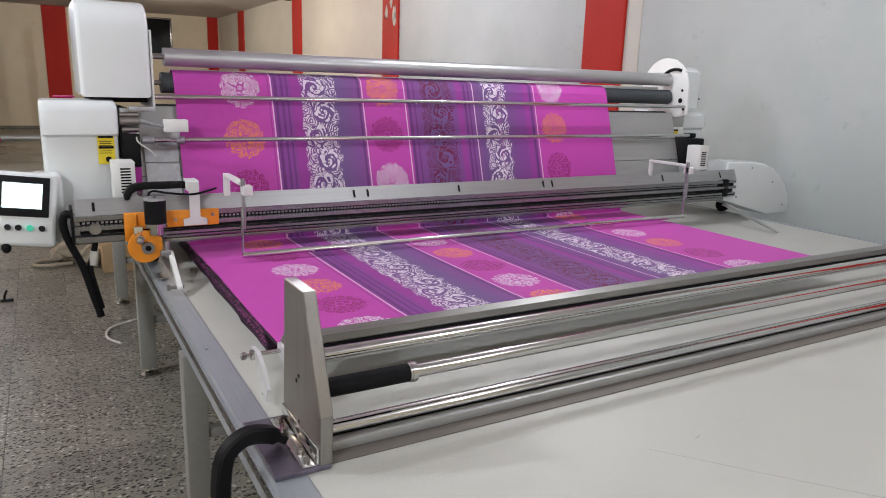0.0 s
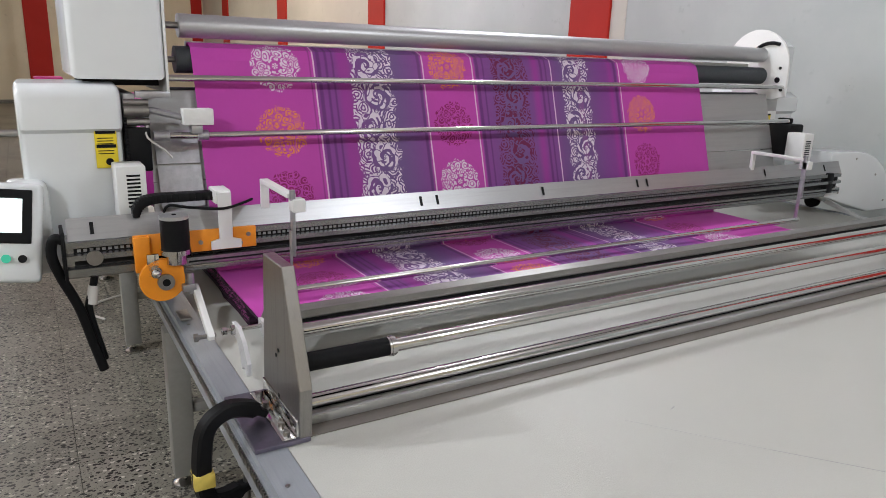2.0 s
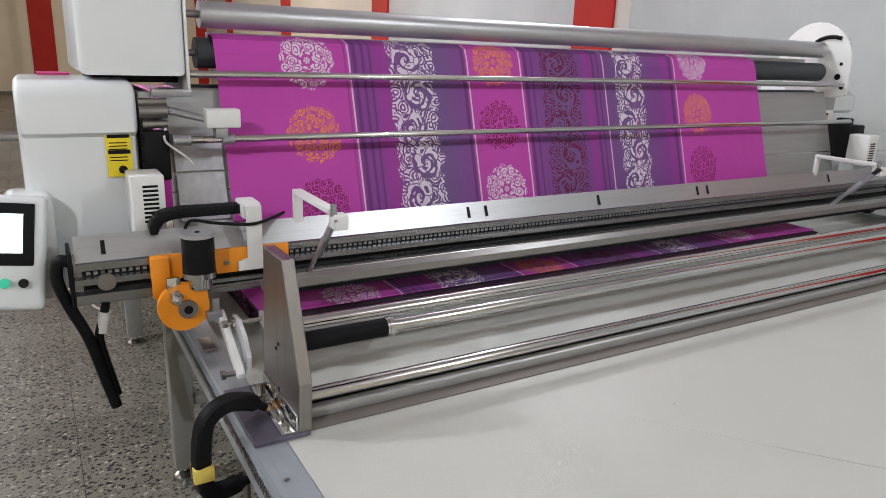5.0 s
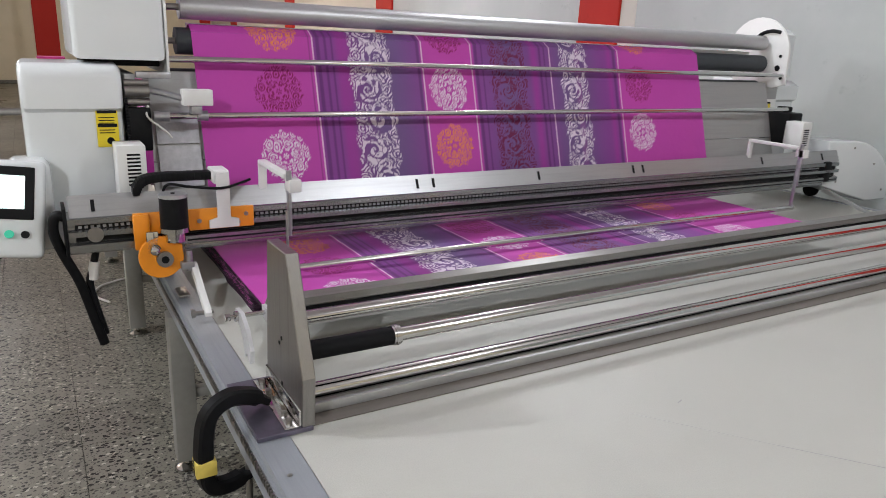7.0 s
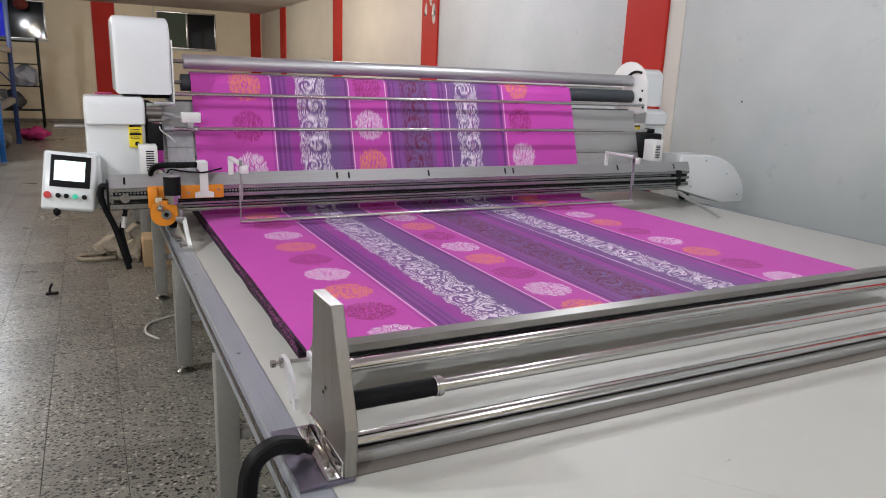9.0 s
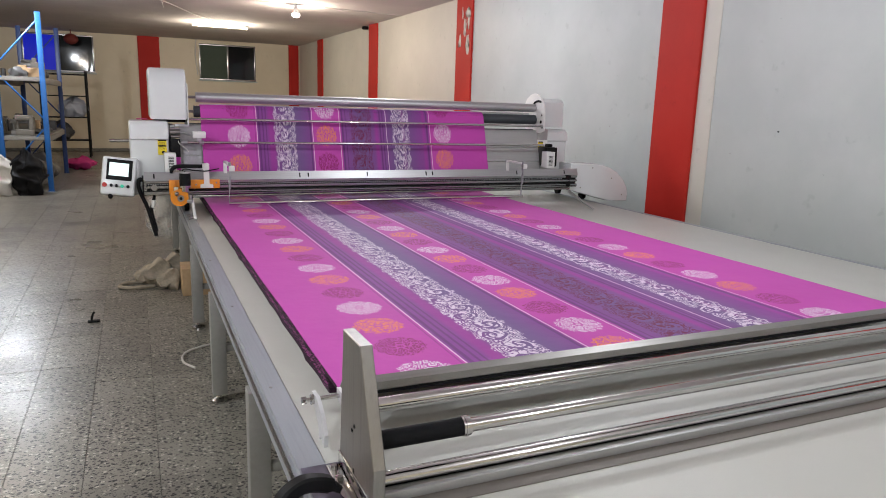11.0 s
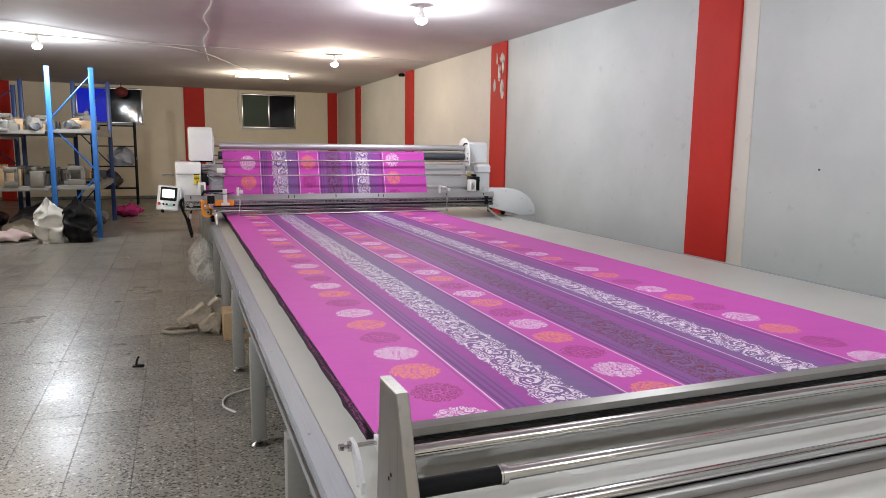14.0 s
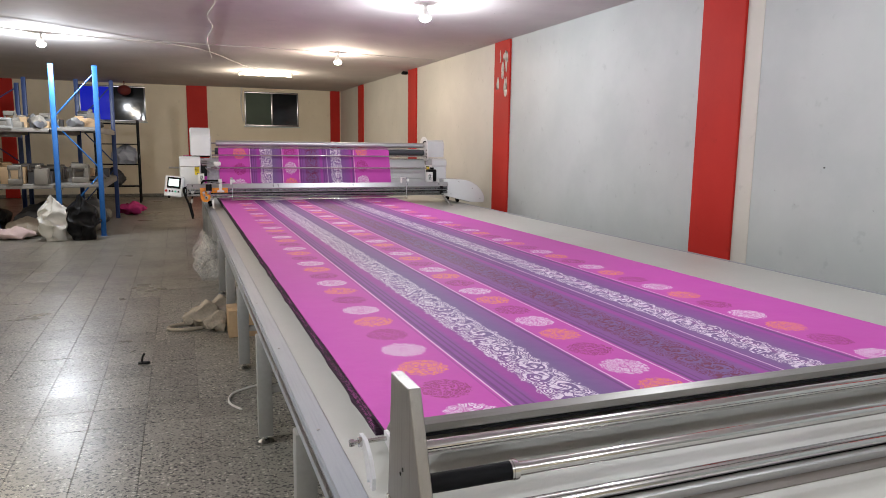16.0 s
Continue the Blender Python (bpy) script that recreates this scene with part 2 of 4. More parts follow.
APRON = surface("bright_rolled_aluminium", (0.42, 0.42, 0.425), 0.36, 0.85, grain=60, amount=0.07, stretch=(1, 25, 25))
CHROME = surface("polished_steel", (0.62, 0.61, 0.60), 0.09, 1.0, grain=50, amount=0.06, stretch=(1, 20, 20))
STEEL = surface("brushed_steel", (0.36, 0.345, 0.33), 0.38, 1.0, grain=70, amount=0.14, stretch=(20, 20, 1), stain=0.2)
# Brown that paints the catcher's shadow on the tabletop.
FOOT_SHADOW = surface("brown_foot_shadow", (0.15, 0.13, 0.112), 0.55, 0.0, grain=60, amount=0.1, stretch=(1, 20, 20))
BAR = surface("worn_aluminium_bar", (0.30, 0.29, 0.275), 0.42, 0.7, grain=70, amount=0.1, stretch=(1, 20, 20), stain=0.15)
VIOLETZINC = surface("violet_passivated_zinc", (0.19, 0.175, 0.235), 0.33, 0.75, grain=14, amount=0.3, stain=0.4)
ZINC = surface("zinc_plated_steel", (0.46, 0.46, 0.49), 0.33, 0.8, grain=30, amount=0.2, stain=0.3)
SILVER = surface("silver_paint", (0.50, 0.50, 0.51), 0.42, 0.75, grain=120, amount=0.06, stain=0.08)
SHELL = surface("white_gloss_shell", (0.70, 0.725, 0.73), 0.26, grain=8, amount=0.02, stain=0.03, coat=0.4)
WHITE = surface("white_powder_coat", (0.74, 0.74, 0.72), 0.4, grain=40, amount=0.03)
LEG = surface("grey_painted_steel", (0.27, 0.265, 0.25), 0.45, 0.1, grain=40, amount=0.08, stain=0.2)
BLACK = surface("black_plastic", (0.008, 0.008, 0.009), 0.5, grain=50, amount=0.2)
RUBBER = surface("black_rubber", (0.006, 0.006, 0.007), 0.62, grain=50, amount=0.15)
for dull in (BLACK, RUBBER):
    dull.node_tree.nodes["Principled BSDF"].inputs["Specular IOR Level"].default_value = 0.14
ANTHRACITE = surface("anthracite_roller_cover", (0.045, 0.052, 0.06), 0.55, grain=50, amount=0.15)
ORANGE = surface("orange_paint", (0.80, 0.27, 0.012), 0.4, grain=30, amount=0.06)
YELLOW = surface("yellow_label", (0.80, 0.62, 0.02), 0.5, grain=30, amount=0.04)
PAPER = surface("worn_yellow_paper", (0.62, 0.48, 0.10), 0.6, grain=60, amount=0.1, stain=0.3)
BLUE = surface("blue_powder_coat", (0.012, 0.13, 0.42), 0.4, grain=30, amount=0.08)
NAVY = surface("dark_blue_powder_coat", (0.02, 0.05, 0.17), 0.4, grain=30, amount=0.08)
SHELF = surface("grey_shelf_sheet", (0.22, 0.21, 0.19), 0.5, grain=20, amount=0.08, stain=0.2)
FILM, pt, pb = nodes_of("clear_plastic_film")
pb.inputs["Base Color"].default_value = (0.8, 0.8, 0.78, 1)
pb.inputs["Roughness"].default_value = 0.12
pb.inputs["Alpha"].default_value = 0.16
RAGS = surface("grey_beige_rag", (0.36, 0.31, 0.24), 0.9, grain=40, amount=0.2, bump=0.5)
CARD = surface("brown_cardboard", (0.40, 0.27, 0.15), 0.8, grain=30, amount=0.1)
SACK = surface("white_woven_sack", (0.62, 0.61, 0.56), 0.7, grain=60, amount=0.12)
PINKRAG = surface("magenta_offcut", (0.45, 0.02, 0.16), 0.8, grain=30, amount=0.2)
CABLE = surface("white_cable", (0.62, 0.60, 0.57), 0.5, grain=20, amount=0.05)
# Near-black because the shade on the stacked layers is put into the colour.
EDGE = surface("shaded_cloth_edges", (0.035, 0.008, 0.03), 0.85, grain=140, amount=0.4, bump=0.8)
SELVEDGE = surface("pink_frayed_selvedge", (0.42, 0.10, 0.30), 0.85, grain=160, amount=0.35, bump=0.8)
PINKWEB = surface("magenta_cotton", (0.56, 0.028, 0.39), 0.65, grain=200, amount=0.1)
PANE, pt, pb = nodes_of("night_window_glass")
pb.inputs["Base Color"].default_value = (0.006, 0.008, 0.01, 1)
pb.inputs["Specular IOR Level"].default_value = 0.25
pb.inputs["Roughness"].default_value = 0.06
BLUEPANE, pt, pb = nodes_of("blue_lit_window_glass")
pb.inputs["Base Color"].default_value = (0.01, 0.015, 0.3, 1)
pb.inputs["Roughness"].default_value = 0.06
pb.inputs["Emission Color"].default_value = (0.01, 0.02, 0.6, 1)
pb.inputs["Emission Strength"].default_value = 0.5
GREENPANE = surface("green_mesh_screen", (0.035, 0.06, 0.035), 0.6, grain=80, amount=0.2)
BULB_GLASS = glowing("lit_bulb", (1.0, 0.95, 0.88), 22)
TUBE_GLASS = glowing("lit_tube", (1.0, 0.85, 0.62), 9)
SCREEN = glowing("lit_screen", (0.80, 0.95, 0.93), 0.75)
GREEN_LED = glowing("lit_green_button", (0.03, 0.45, 0.28), 0.35)
ESTOP = surface("red_button", (0.5, 0.02, 0.015), 0.35)


# ---------------------------------------------------------------- mesh helpers
def box(bm, x0, x1, y0, y1, z0, z1, bevel=0.0, seg=2, m=None):
    mat = Matrix.Translation(((x0 + x1) / 2, (y0 + y1) / 2, (z0 + z1) / 2)) @ Matrix.Diagonal((abs(x1 - x0), abs(y1 - y0), abs(z1 - z0), 1))
    vs = bmesh.ops.create_cube(bm, size=1, matrix=(m @ mat) if m else mat)["verts"]
    if bevel:
        es = list({e for v in vs for e in v.link_edges})
        bmesh.ops.bevel(bm, geom=es, offset=bevel, segments=seg, affect="EDGES", profile=0.5)
    return bm


def rod(bm, p, q, r, seg=20, r2=None, caps=True):
    p, q = Vector(p), Vector(q)
    d = q - p
    m = Matrix.Translation((p + q) / 2) @ d.to_track_quat("Z", "Y").to_matrix().to_4x4()
    bmesh.ops.create_cone(bm, cap_ends=caps, segments=seg, radius1=r, radius2=r if r2 is None else r2, depth=d.length, matrix=m)
    return bm


def ball(bm, p, r, sx=1, sy=1, sz=1, u=16, v=10):
    bmesh.ops.create_uvsphere(bm, u_segments=u, v_segments=v, radius=r, matrix=Matrix.Translation(p) @ Matrix.Diagonal((sx, sy, sz, 1)))
    return bm


def slab(bm, outline, axis, a, b, bevel=0.0, seg=2):
    """A flat outline pushed from a to b along an axis: outline pairs are the other two axes in x, y, z order."""
    def at(p, k):
        if axis == "x":
            return (k, p[0], p[1])
        if axis == "y":
            return (p[0], k, p[1])
        return (p[0], p[1], k)
    lo = [bm.verts.new(at(p, a)) for p in outline]
    hi = [bm.verts.new(at(p, b)) for p in outline]
    n = len(outline)
    fs = [bm.faces.new(lo), bm.faces.new(list(reversed(hi)))]
    for i in range(n):
        fs.append(bm.faces.new((lo[i], hi[i], hi[(i + 1) % n], lo[(i + 1) % n])))
    bmesh.ops.recalc_face_normals(bm, faces=fs)
    if bevel:
        rim = [e for f in fs[:2] for e in f.edges]
        bmesh.ops.bevel(bm, geom=rim, offset=bevel, segments=seg, affect="EDGES", profile=0.5)
    return bm


def tube(bm, pts, r, seg=10):
    """A round cable through points."""
    pts = [Vector(p) for p in pts]
    rings = []
    for i, p in enumerate(pts):
        d = (pts[min(i + 1, len(pts) - 1)] - pts[max(i - 1, 0)]).normalized()
        side = d.cross(Vector((0.31, 0.17, 0.93))).normalized()
        up = side.cross(d)
        rings.append([bm.verts.new(p + r * (math.cos(a) * side + math.sin(a) * up)) for a in (2 * math.pi * k / seg for k in range(seg))])
    for a, b in zip(rings, rings[1:]):
        for k in range(seg):
            bm.faces.new((a[k], a[(k + 1) % seg], b[(k + 1) % seg], b[k]))
    bm.faces.new(list(reversed(rings[0])))
    bm.faces.new(rings[-1])
    return bm


def curve_points(pts, n=10):
    """A smooth line through a few points."""
    out, P = [], [Vector(p) for p in pts]
    for i in range(len(P) - 1):
        a, b, c, d = P[max(i - 1, 0)], P[i], P[i + 1], P[min(i + 2, len(P) - 1)]
        for k in range(n):
            s = k / n
            out.append(0.5 * ((2 * b) + (c - a) * s + (2 * a - 5 * b + 4 * c - d) * s * s + (3 * b - a - 3 * c + d) * s ** 3))
    return out + [P[-1]]


def crumple(bm, amount, scale):
    for v in bm.verts:
        v.co += noise.noise_vector(v.co * scale) * amount
    return bm


def finish(name, bm, material, smooth=True, edges=35):
    me = bpy.data.meshes.new(name)
    bm.normal_update()
    bm.to_mesh(me)
    bm.free()
    me.materials.append(material)
    if smooth:
        for p in me.polygons:
            p.use_smooth = True
        me.set_sharp_from_angle(angle=radians(edges))
    return me


def part(name, bm, material, parent, label="", smooth=True):
    ob = new(name, finish(name, bm, material, smooth))
    ob.parent = parent
    return tagged(ob, label)


def solid(name, bm, material, label, category, group="", kind="", smooth=True, edges=35):
    return tagged(new(name, finish(name, bm, material, smooth, edges)), label, category, group, kind)


def thing(name, label, category, at=(0, 0, 0), group="", kind=""):
    ob = new(name)
    ob.location = at
    ob.empty_display_size = 0.1
    return tagged(ob, label, category, group, kind)


B = bmesh.new

# ---------------------------------------------------------------- the room
X0, X1, Y0, Y1 = -6.6, 5.72, -6.0, 23.7


def structure(name, bm, material, label, category):
    return solid(name, bm, material, label, category, kind="structure", smooth=False)


floor = structure("floor", box(B(), X0 - 0.2, X1 + 0.2, Y0 - 0.2, Y1 + 0.2, -0.2, -0.006), surface("dark_grout", (0.06, 0.055, 0.05), 0.8), "polished grey terrazzo tile floor with dark chips", "floor")
structure("ceiling", box(B(), X0 - 0.2, X1 + 0.2, Y0 - 0.2, Y1 + 0.2, CEIL, CEIL + 0.2), CEILING, "off-white painted plaster ceiling with stains", "ceiling")
structure("wall_east_near", box(B(), X1, X1 + 0.2, Y0, 10.1, 0, CEIL), WALL, "pale grey painted plaster wall, scuffed", "wall")
structure("wall_east_far", box(B(), X1, X1 + 0.2, 10.1, Y1, 0, CEIL), IVORY, "ivory painted plaster wall, scuffed", "wall")
structure("wall_west", box(B(), X0 - 0.2, X0, Y0, Y1, 0, CEIL), CREAM, "cream painted plaster wall", "wall")
structure("wall_south", box(B(), X0 - 0.2, X1 + 0.2, Y0 - 0.2, Y0, 0, CEIL), CREAM, "cream painted plaster wall", "wall")

# back wall with two window openings
WINDOWS = [(-2.75, -0.78, 2.46, 3.60), (2.36, 4.20, 2.40, 3.57)]
bm = B()
cuts = [X0] + [v for w in WINDOWS for v in w[:2]] + [X1]
for i in range(0, len(cuts), 2):
    box(bm, cuts[i], cuts[i + 1], Y1, Y1 + 0.2, 0, CEIL)
for a, b, lo, hi in WINDOWS:
    box(bm, a, b, Y1, Y1 + 0.2, 0, lo)
    box(bm, a, b, Y1, Y1 + 0.2, hi, CEIL)
structure("wall_north", bm, CREAM, "cream painted plaster wall with two high windows", "wall")

# red painted pilasters along the walls
def pilaster(name, x0, x1, y0, y1):
    structure(name, box(B(), x0, x1, y0, y1, 0, CEIL - 0.002, 0.008), RED, "glossy red painted pilaster, chipped edges", "pilaster")


for i, yc in enumerate((-0.95, 4.605, 10.11, 15.32, 20.65)):
    pilaster("pilaster_%d" % (i + 1), X1 - 0.035, X1 + 0.01, yc - 0.32, yc + 0.32)
for i, (a, b) in enumerate(((-4.95, -4.55), (0.49, 1.14), (5.33, 5.67))):
    pilaster("pilaster_%d" % (i + 6), a, b, Y1 - 0.05, Y1 + 0.01)
# lighter recess edge beside the near pilaster
structure("trim", box(B(), X1 - 0.006, X1 + 0.005, 4.06, 4.283, 0, CEIL - 0.003, 0.002), IVORY, "pale plaster strip beside the pilaster", "trim")
rngf = random.Random(8)
for k in range(16):
    bm = ball(B(), (0, 0, 0), 1, 0.002, rngf.uniform(0.02, 0.07), rngf.uniform(0.04, 0.14), 10, 8)
    crumple(bm, 0.02, 14)
    for p in bm.verts:
        p.co.x = max(min(p.co.x, 0.001), -0.0015)
    fl = structure("paint_flake", bm, IVORY, "flaked pale patch in the red paint", "paint flake")
    fl.location = (X1 - 0.0365, rngf.uniform(9.86, 10.3), rngf.uniform(2.75, 3.45))
structure("baseboard", box(B(), X0, 0.5, Y1 - 0.02, Y1 + 0.005, 0, 0.10, 0.004), TERRAZZO, "grey terrazzo skirting", "baseboard")


for i, (y, z, s) in enumerate(((3.2, 1.66, 0.018), (5.75, 1.61, 0.02), (8.9, 2.9, 0.012), (3.5, 1.3, 0.010), (3.75, 1.42, 0.012))):
    structure("wall_mark", box(B(), X1 - 0.004, X1 + 0.002, y, y + s, z, z + s * 0.8, 0.001, 1), BLACK if i == 0 else DULL, "small dark nail hole in the plaster", "wall mark")


def window(name, a, b, lo, hi, panes, label):
    w = thing(name, label, "window", (0, 0, 0), kind="structure")
    y = Y1 + 0.02
    for p, q, r, s in ((a, b, lo, lo + 0.05), (a, b, hi - 0.05, hi), (a, a + 0.05, lo + 0.05, hi - 0.05), (b - 0.05, b, lo + 0.05, hi - 0.05), ((a + b) / 2 - 0.03, (a + b) / 2 + 0.03, lo + 0.05, hi - 0.05)):
        part("window_frame", box(B(), p, q, y - 0.03, y + 0.04, r, s, 0.004), ALU, w)
    mid = (a + b) / 2
    for (p, q), m in zip(((a + 0.05, mid - 0.03), (mid + 0.03, b - 0.05)), panes):
        part("pane", box(B(), p, q, y + 0.0, y + 0.012, lo + 0.05, hi - 0.05), m, w)
    part("window_sill", box(B(), a - 0.04, b + 0.04, Y1 - 0.05, Y1 + 0.02, lo - 0.04, lo, 0.005), WALL, w)


window("window_1", *WINDOWS[0], (BLUEPANE, PANE), "aluminium sliding window, dark with a blue glow outside")
window("window_2", *WINDOWS[1], (GREENPANE, PANE), "aluminium sliding window with green mesh, night outside")


# ---------------------------------------------------------------- ceiling lamps and cables
def bulb_lamp(x, y):
    lamp = thing("ceiling_bulb", "bare glowing bulb in a white ceiling holder", "lamp", (x, y, CEIL), "bare ceiling bulbs")
    bm = B()
    rod(bm, (0, 0, -0.02), (0, 0, 0), 0.055)
    rod(bm, (0, 0, -0.075), (0, 0, -0.02), 0.028)
    part("holder", bm, WHITE, lamp)
    bm = B()
    rod(bm, (0, 0, -0.195), (0, 0, -0.075), 0.078, r2=0.026)
    part("bulb_base", bm, WHITE, lamp, "white ribbed bulb base")
    bm = B()
    ball(bm, (0, 0, -0.2), 0.08, sz=0.62)
    part("bulb", bm, BULB_GLASS, lamp, "glowing white glass bulb")
    return lamp


for bx, by, bc, bw in BULBS:
    bulb_lamp(bx, by)

tl = thing("tube_lamp", "glowing fluorescent tube on a white batten", "lamp", (0, 0, 0))
part("batten", box(B(), 1.72, 3.12, 17.82, 17.88, CEIL - 0.05, CEIL, 0.006), WHITE, tl)
part("tube", rod(B(), (1.76, 17.85, CEIL - 0.085), (3.06, 17.85, CEIL - 0.085), 0.022), TUBE_GLASS, tl, "glowing tube")
for x in (1.74, 3.08):
    part("socket", box(B(), x - 0.02, x + 0.02, 17.83, 17.87, CEIL - 0.12, CEIL - 0.05, 0.004), WHITE, tl)


def ceiling_cable(pts, r, label, material=CABLE):
    pts = [(x, y, CEIL - r - d) for x, y, d in pts]
    solid("ceiling_cable", tube(B(), curve_points(pts, 8), r, 8), material, label, "cable", "cables under the ceiling")


ceiling_cable([(-6.5, 12.0, 0), (-4, 12.25, 0.02), (-2, 12.75, 0.0), (0.4, 12.9, 0.0), (3.3, 13.0, 0.0), (5.68, 13.3, 0)], 0.009, "grey conduit run across the ceiling")
ceiling_cable([(-6.5, 11.2, 0.02), (-4, 11.3, 0.05), (-2.4, 11.6, 0.10), (-0.9, 12.5, 0.05), (0.6, 13.6, 0.0), (1.6, 16.0, 0.0), (2.4, 17.8, 0.0)], 0.011, "sagging white cable under the ceiling")
ceiling_cable([(0.66, 5.0, 0), (0.66, 7.2, 0.01), (0.72, 8.6, 0.0), (0.66, 9.6, 0.01), (0.78, 10.8, 0.0), (0.74, 12.0, 0.01), (0.82, 13.4, 0.0), (0.95, 15.2, 0.0)], 0.011, "loose white cable along the ceiling")
solid("wall_cable", tube(B(), curve_points([(2.28, 23.66, 3.7), (2.24, 23.66, 3.2), (2.30, 23.66, 2.55)], 6), 0.02, 8), CABLE, "white cable hanging down the wall", "cable")
bm = B()
ball(bm, (-1.35, 22.9, CEIL - 0.28), 0.2, sz=0.8)
rod(bm, (-1.35, 22.9, CEIL - 0.12), (-1.35, 22.9, CEIL), 0.015)
solid("hanging_ornament", bm, surface("dark_red_paper", (0.16, 0.02, 0.015), 0.7), "dark red round ornament hung from the ceiling", "ornament")
bm = B()
box(bm, 5.57, 5.71, 15.72, 15.82, CEIL - 0.10, CEIL - 0.02, 0.02)
rod(bm, (5.55, 15.7, CEIL - 0.08), (5.63, 15.76, CEIL - 0.06), 0.03)
solid("security_camera", bm, BLACK, "small black camera fixed under the ceiling", "camera")


# ---------------------------------------------------------------- the long table
TOP = 0.77
TX0, TX1, TY0, TY1 = 0.684, 5.03, -3.4, 14.2
table = thing("spreading_table", "long pale laminate cutting table with aluminium rails", "table")
part("tabletop", box(B(), TX0, TX1, TY0, TY1, TOP - 0.03, TOP, 0.003), BOARD, table, "pale beige laminate worktop")
bm = B()
slab(bm, [(0.590, TOP - 0.010), (0.590, TOP - 0.085), (0.597, TOP - 0.085), (0.597, TOP - 0.06), (0.615, TOP - 0.06), (0.615, TOP - 0.032), (0.682, TOP - 0.032), (0.682, TOP + 0.003), (0.602, TOP + 0.003), (0.599, TOP - 0.010)], "y", TY0, TY1)
part("side_rail", bm, RAIL, table, "brushed aluminium guide rail")
part("side_rail", box(B(), TX1 + 0.002, TX1 + 0.05, TY0, TY1, TOP - 0.085, TOP + 0.003, 0.003), RAIL, table, "brushed aluminium guide rail")
bm = B()
for k in range(330):
    box(bm, 0.5835, 0.5895, -0.6 + 0.0125 * k, -0.5935 + 0.0125 * k, TOP - 0.036, TOP - 0.016)
tagged(part("gear_rack", bm, STEEL, table, "toothed steel rack under the rail", smooth=False), kind="stuff")
part("screw_head", rod(B(), (0.632, -0.20, TOP + 0.003), (0.632, -0.20, TOP + 0.005), 0.006), STEEL, table)
for yy in (0.9, 2.0, 3.1, 4.2):
    part("screw_head", rod(B(), (0.632, yy, TOP + 0.003), (0.632, yy, TOP + 0.005), 0.006), STEEL, table)
for xa, ya, xb, yb, w in ((1.715, -0.345, 1.738, -0.338, 0.0035), (1.78, -0.62, 1.98, -0.86, 0.0022), (1.55, -0.33, 1.78, -0.62, 0.0012), (2.6, -0.5, 2.66, -0.47, 0.002)):
    part("scratch", rod(B(), (xa, ya, TOP), (xb, yb, TOP), w * 0.5, 6), DULL, table)
leg_bm = B()
box(leg_bm, -0.042, 0.042, -0.042, 0.042, 0.055, TOP - 0.085, 0.004)
leg_me = finish("leg", leg_bm, LEG)
foot_bm = B()
rod(foot_bm, (0, 0, 0), (0, 0, 0.014), 0.05)
rod(foot_bm, (0, 0, 0.014), (0, 0, 0.03), 0.046, r2=0.018)
rod(foot_bm, (0, 0, 0.03), (0, 0, 0.055), 0.013)
foot_me = finish("levelling_foot", foot_bm, CHROME)
brace_bm = B()
box(brace_bm, 0.042, 4.36, -0.02, 0.02, 0.32, 0.36, 0.003)
brace_me = finish("cross_brace", brace_bm, LEG)
for k in range(-2, 9):
    yy = 1.12 + 1.495 * k
    for xx in (0.617, 4.97):
        leg = new("leg", leg_me)
        leg.parent, leg.location = table, (xx, yy, 0)
        ft = new("levelling_foot", foot_me)
        ft.parent, ft.location = leg, (0, 0, 0)
    br = new("cross_brace", brace_me)
    br.parent, br.location = table, (0.605, yy, 0)
    part("under_beam", box(B(), 0.60, 4.98, yy - 0.03, yy + 0.03, TOP - 0.09, TOP - 0.031), LEG, table)


# ---------------------------------------------------------------- the stack of cloth on the table
CX0, CX1, CY0, CY1, CTOP = 0.795, 3.738, 0.505, 13.6, 0.885


def web_mesh(name, x0, x1, y0, y1, z, thick, nx, ny, v_from, wobble=0.0):
    """A cloth sheet with U, V in metres."""
    bm = B()
    uvl = bm.loops.layers.uv.new("UVMap")
    rows = []
    for j in range(ny + 1):
        y = y0 + (y1 - y0) * j / ny
        row = []
        for i in range(nx + 1):
            x = x0 + (x1 - x0) * i / nx
            dx = wobble * noise.noise(Vector((0, y * 1.7, z))) if i in (0, nx) else 0
            dz = 0.0
            row.append((bm.verts.new((x + dx, y, z + dz)), x - x0, v_from + y - y0))
        rows.append(row)
    for j in range(ny):
        for i in range(nx):
            q = (rows[j][i], rows[j][i + 1], rows[j + 1][i + 1], rows[j + 1][i])
            f = bm.faces.new([v[0] for v in q])
            for lp, v in zip(f.loops, q):
                lp[uvl].uv = (v[1], v[2])
    if thick:
        ext = bmesh.ops.extrude_face_region(bm, geom=bm.faces[:])
        for v in [g for g in ext["geom"] if isinstance(g, bmesh.types.BMVert)]:
            v.co.z -= thick
        bmesh.ops.recalc_face_normals(bm, faces=bm.faces[:])
    return finish(name, bm, CLOTH)


